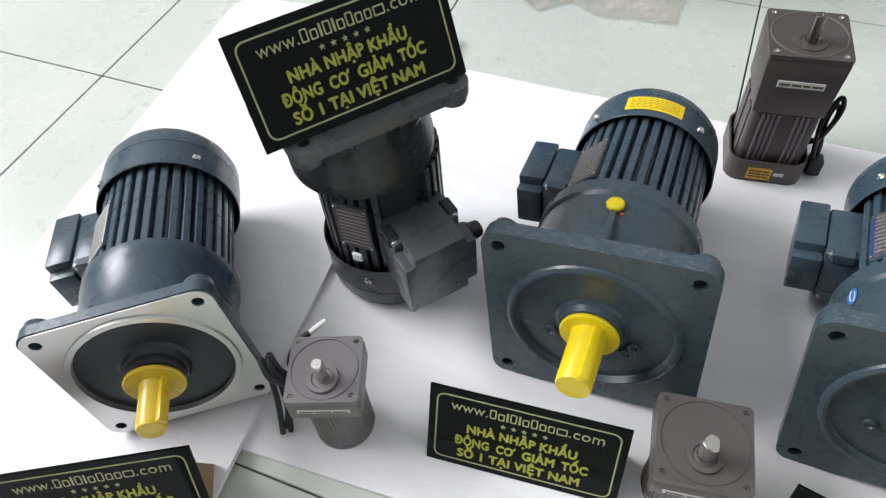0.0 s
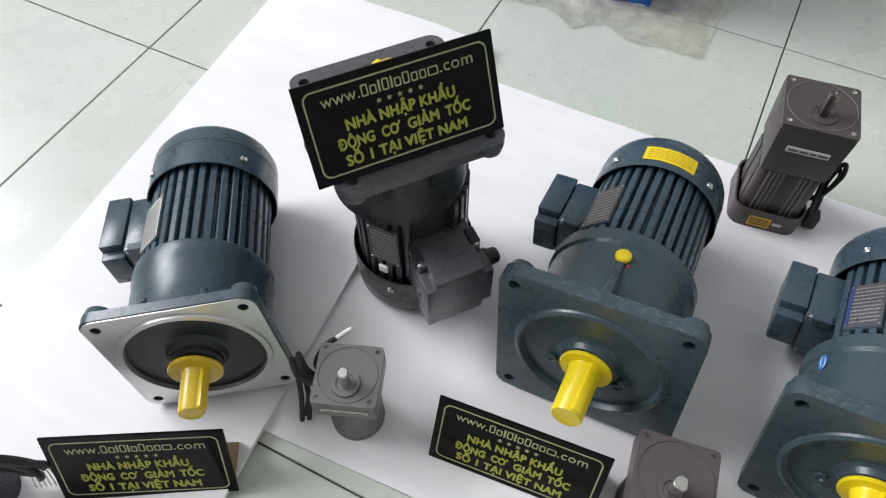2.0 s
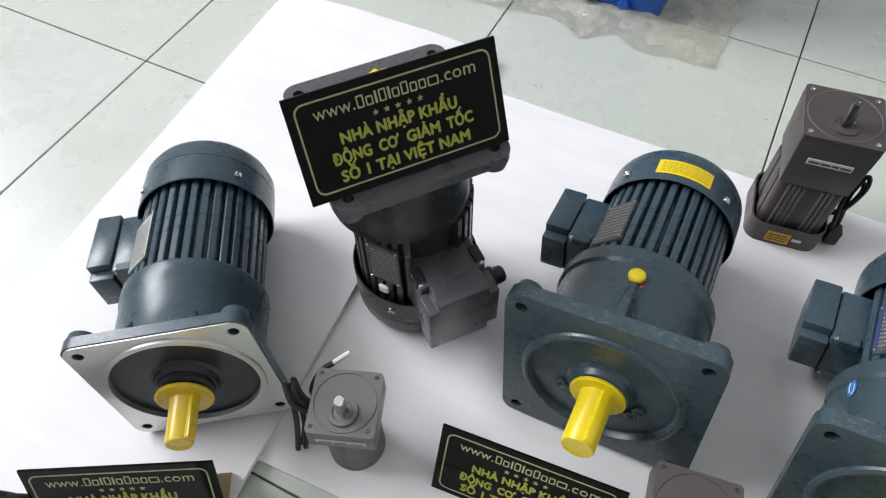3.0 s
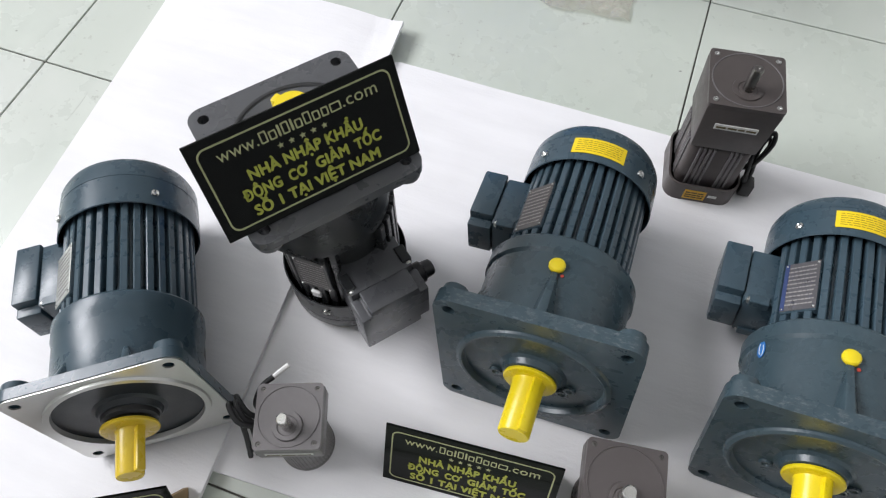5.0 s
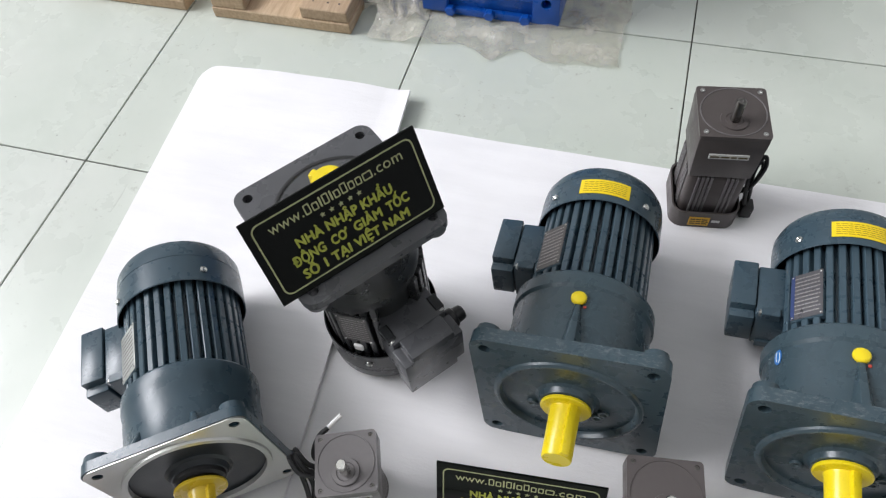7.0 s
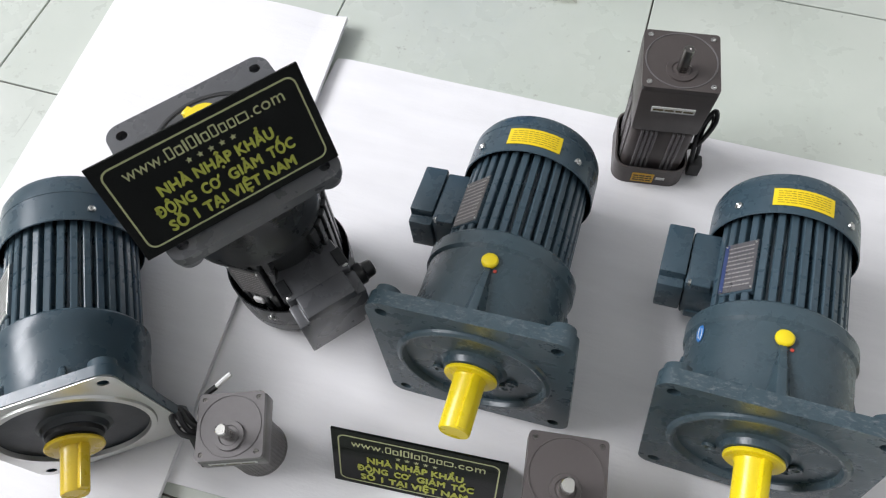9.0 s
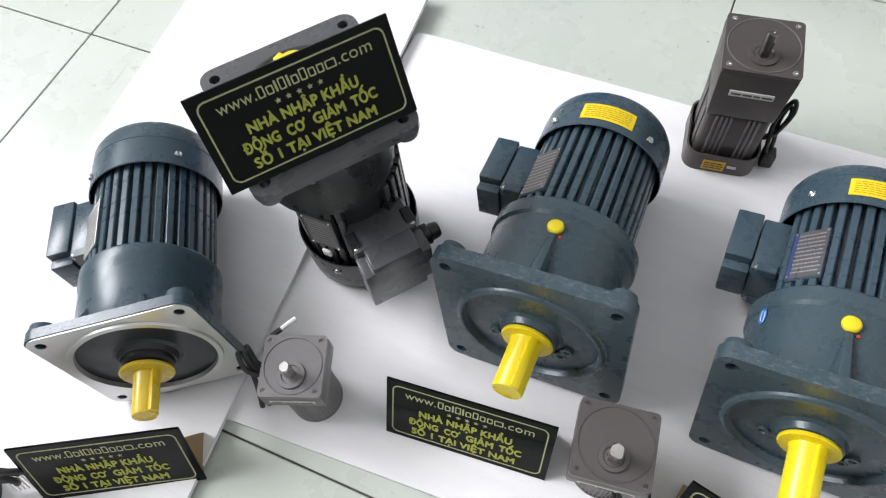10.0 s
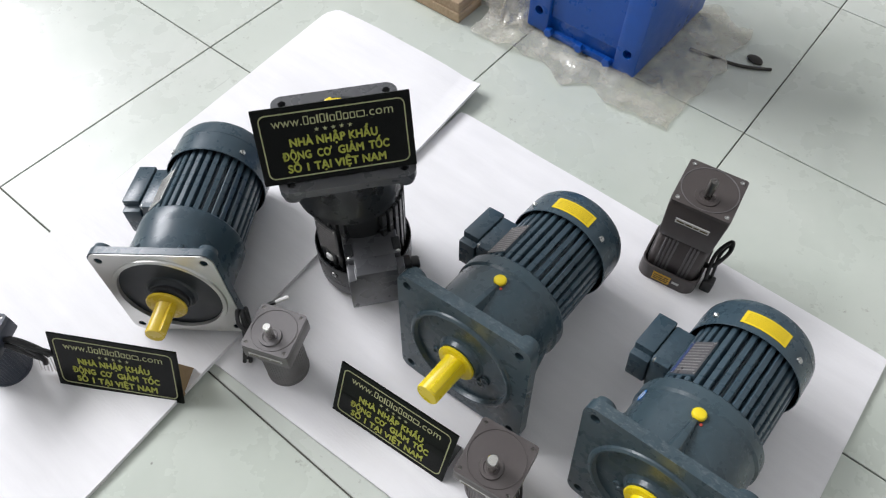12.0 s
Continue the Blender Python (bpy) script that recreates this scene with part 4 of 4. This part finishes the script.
sign(-0.131, 0.085, FOAM + 0.0005, 5.3, 23, "black acrylic sign with yellow lettering on foam", M_BLACK)
sign(-0.4905, -0.1075, FOAM + 0.0005, 29.5, 23, "black acrylic sign with yellow lettering at the foam's edge", M_CARD)
sign(0.194, 0.075, FOAM + 0.0005, -12.0, 23, "black acrylic sign with yellow lettering beside coiled leads", M_CARD)
sign(-0.3270, 0.2485, FOAM + 0.3055, 51.0, 25, "black acrylic sign leaning on the upright motor's flange", M_GREY)


# ---- crated goods behind ----
def pallet(x0, x1, y0, depth, label):
    t = thing("wooden_pallet", Matrix.Translation((x0, y0, 0)), label, "pallet", "wooden pallets")
    wd = x1 - x0
    part("bearer", box(0, wd, 0, 0.085, 0.0, 0.024, 0.002, 1), M_WOOD, t)
    part("bearer", box(0, wd, depth - 0.085, depth, 0.0, 0.024, 0.002, 1), M_WOOD, t)
    part("deck_board", box(0.002, 0.075, 0.002, depth, 0.0245, 0.050, 0.002, 1), M_WOOD, t)
    part("deck_board", box(wd - 0.100, wd - 0.002, 0.002, depth, 0.0245, 0.050, 0.002, 1), M_WOOD, t)
    nail = lathe([(0.05, 0.0022), (0.0508, 0.0018), (0.0508, 0)], axis="z", seg=8)
    me = mesh_of(nail, "nail", M_DEBRIS)
    for px in (0.02, 0.05, wd - 0.08, wd - 0.05, wd - 0.02):
        for py in (0.025, 0.060):
            part("nail", me, M_DEBRIS, t, "", Matrix.Translation((px + 0.004 * math.sin(px * 900), py, 0)))
    return t


pallet(-1.29, -1.0, 0.905, 0.5, "rough wooden pallet on the tiled floor")
pallet(-0.934, -0.637, 0.900, 0.5, "rough wooden pallet beside the blue gearbox")


def crumpled(name, x0, x1, y0, y1, amp, seed, label, hx=0.0, nx=46, ny=40, mound=None):
    b = bmesh.new()
    g = []
    for j in range(ny + 1):
        row = []
        for i in range(nx + 1):
            u, v = i / nx, j / ny
            x = x0 + (x1 - x0) * u + 0.03 * noise.noise((v * 6, seed, u * 2))
            y = y0 + (y1 - y0) * v + 0.035 * noise.noise((u * 7, seed + 5, v * 2))
            n = noise.noise((x * 13, y * 13, seed)) + 0.6 * noise.noise((x * 33, y * 33, seed))
            z = 0.002 + amp * abs(n) + (mound(u, v) if mound else 0)
            row.append(b.verts.new((x, y, z)))
        g.append(row)
    for j in range(ny):
        for i in range(nx):
            b.faces.new((g[j][i], g[j][i + 1], g[j + 1][i + 1], g[j + 1][i]))
    return tagged(part(name, b, M_FILM, None, "", None, 60), label, "plastic film")


crumpled("plastic_film", -0.60, -0.12, 0.90, 1.30, 0.018, 3.1, "crumpled clear plastic film under the blue gearbox", mound=lambda u, v: 0.05 * max(0, 1 - u / 0.16) * min(1, 3 * v))

crumpled("plastic_film", -0.645, -0.505, 0.955, 1.25, 0.045, 8.4, "whitish crumpled plastic film heaped beside the gearbox", mound=lambda u, v: 0.10 * math.sin(math.pi * u) * min(1, 4 * v))


def gearbox():
    t = thing("blue_gearbox", Matrix.Translation((-0.380, 0.985, 0.0)) @ Matrix.Rotation(radians(-1), 4, "Z"), "blue painted cast gearbox standing on plastic film", "gearbox")
    body = part("body", box(-0.105, 0.105, 0.012, 0.30, 0.018, 0.40, 0.006), M_BLUE, t, "blue cast gearbox body")
    for x0, x1 in ((-0.135, -0.083), (0.083, 0.135)):
        b = slab([(x0, 0.010), (x1, 0.010), (x1, 0.42), (x0, 0.42)], [circle((x0 + x1) / 2, 0.058, 0.010)], 0.300)
        bmesh.ops.bevel(b, geom=[e for e in b.edges if e.calc_length() > 0.03 and e.calc_face_angle(0) > 0.5], offset=0.003, segments=2, affect="EDGES", profile=0.5)
        part("side_foot", b, M_BLUE, body, "raised foot strip with bolt hole")
    part("base_lip", box(-0.09, 0.09, 0.004, 0.28, 0.004, 0.020, 0.002), M_BLUE, body)
    for xx in (-0.078, 0.0, 0.070):
        b = lathe([(0.0, 0.011), (-0.010, 0.011), (-0.0115, 0.009), (-0.0115, 0)], seg=6)
        part("hex_bolt", b, M_BLUE, body, "", Matrix.Translation((xx, 0.006, 0.016)))
    part("panel_seam", box(-0.083, 0.083, 0.009, 0.013, 0.05, 0.38, 0.0015, 1), M_BLUE, body)
    return t


gearbox()

# wrapped goods on the pallet, stick, pebble and torn tape on the floor
b = tube([(-0.95, 1.03, 0.10), (-0.86, 1.02, 0.085), (-0.75, 1.04, 0.088), (-0.66, 1.03, 0.10)], 0.035, 18)
for v in b.verts:
    v.co += Vector((0, 0.006, 0.006)) * noise.noise(v.co * 60)
tagged(part("wrapped_bundle", b, M_PINK), "pinkish plastic-wrapped bundle lying across the pallet", "packaging")
tagged(part("stick", tube([(-0.20, 1.15, 0.004), (-0.10, 1.165, 0.005), (0.0 - 0.035, 1.20, 0.004)], 0.0035, 7), M_DEBRIS), "thin dark stick on the tiled floor", "debris")
b = bmesh.new()
bmesh.ops.create_icosphere(b, subdivisions=2, radius=0.011)
for v in b.verts:
    v.co = Vector((v.co.x * 1.7, v.co.y * 0.9, max(v.co.z, -0.008) * 0.7)) * (1 + 0.25 * noise.noise(v.co * 90)) + Vector((-0.075, 1.205, 0.006))
tagged(part("pebble", b, M_DEBRIS), "dark lump of dirt on the tiled floor", "debris")


def tape_scrap(outline, seed, label):
    b = slab(outline, [], 0.0006, "xy")
    bmesh.ops.triangulate(b, faces=list(b.faces))
    bmesh.ops.subdivide_edges(b, edges=[e for e in b.edges if e.calc_length() > 0.004], cuts=4, use_grid_fill=True)
    zs = sum(v.co.z for v in b.verts) / len(b.verts)
    for v in b.verts:
        x, y = v.co.x, v.co.y
        fold = abs(noise.noise((x * 45, y * 45, seed))) + 0.5 * abs(noise.noise((x * 120, y * 120, seed)))
        v.co.x += 0.006 * noise.noise((x * 90, y * 90, seed + 5))
        v.co.y += 0.006 * noise.noise((x * 90, y * 90, seed + 9))
        v.co.z += -zs + 0.002 + 0.017 * fold
    return tagged(part("tape_scrap", b, M_TAPE, None, "", None, 60), label, "tape")


tape_scrap([(0.412, -0.330), (0.424, -0.352), (0.447, -0.372), (0.482, -0.366), (0.492, -0.330), (0.485, -0.285), (0.462, -0.262), (0.432, -0.256), (0.420, -0.272), (0.428, -0.292), (0.452, -0.300), (0.455, -0.318), (0.440, -0.330), (0.424, -0.322)], 2.0, "torn piece of brown packing tape on the floor")

# ---- floor tiles, one by one ----
tile_me = mesh_of(box(-TS / 2 + 0.0013, TS / 2 - 0.0013, -TS / 2 + 0.0013, TS / 2 - 0.0013, -0.0042, 0.0, 0.0009, 1), "tile", M_TILE)
rest = bmesh.new()
for i in range(26):
    for j in range(20):
        cx, cy, cz = X0 + TS * (i + 0.5), Y0 + TS * (j + 0.5), -0.0001 - 0.0002 * ((i * 7 + j * 3) % 3)
        if cx > -3.5 and -2.5 < cy < 4:
            part("tile", tile_me, M_TILE, floor, "", Matrix.Translation((cx, cy, cz)))
        else:
            box(cx - TS / 2 + 0.0013, cx + TS / 2 - 0.0013, cy - TS / 2 + 0.0013, cy + TS / 2 - 0.0013, -0.0042, cz, bm=rest)
part("far_tiles", rest, M_TILE, floor)["kind"] = "stuff"
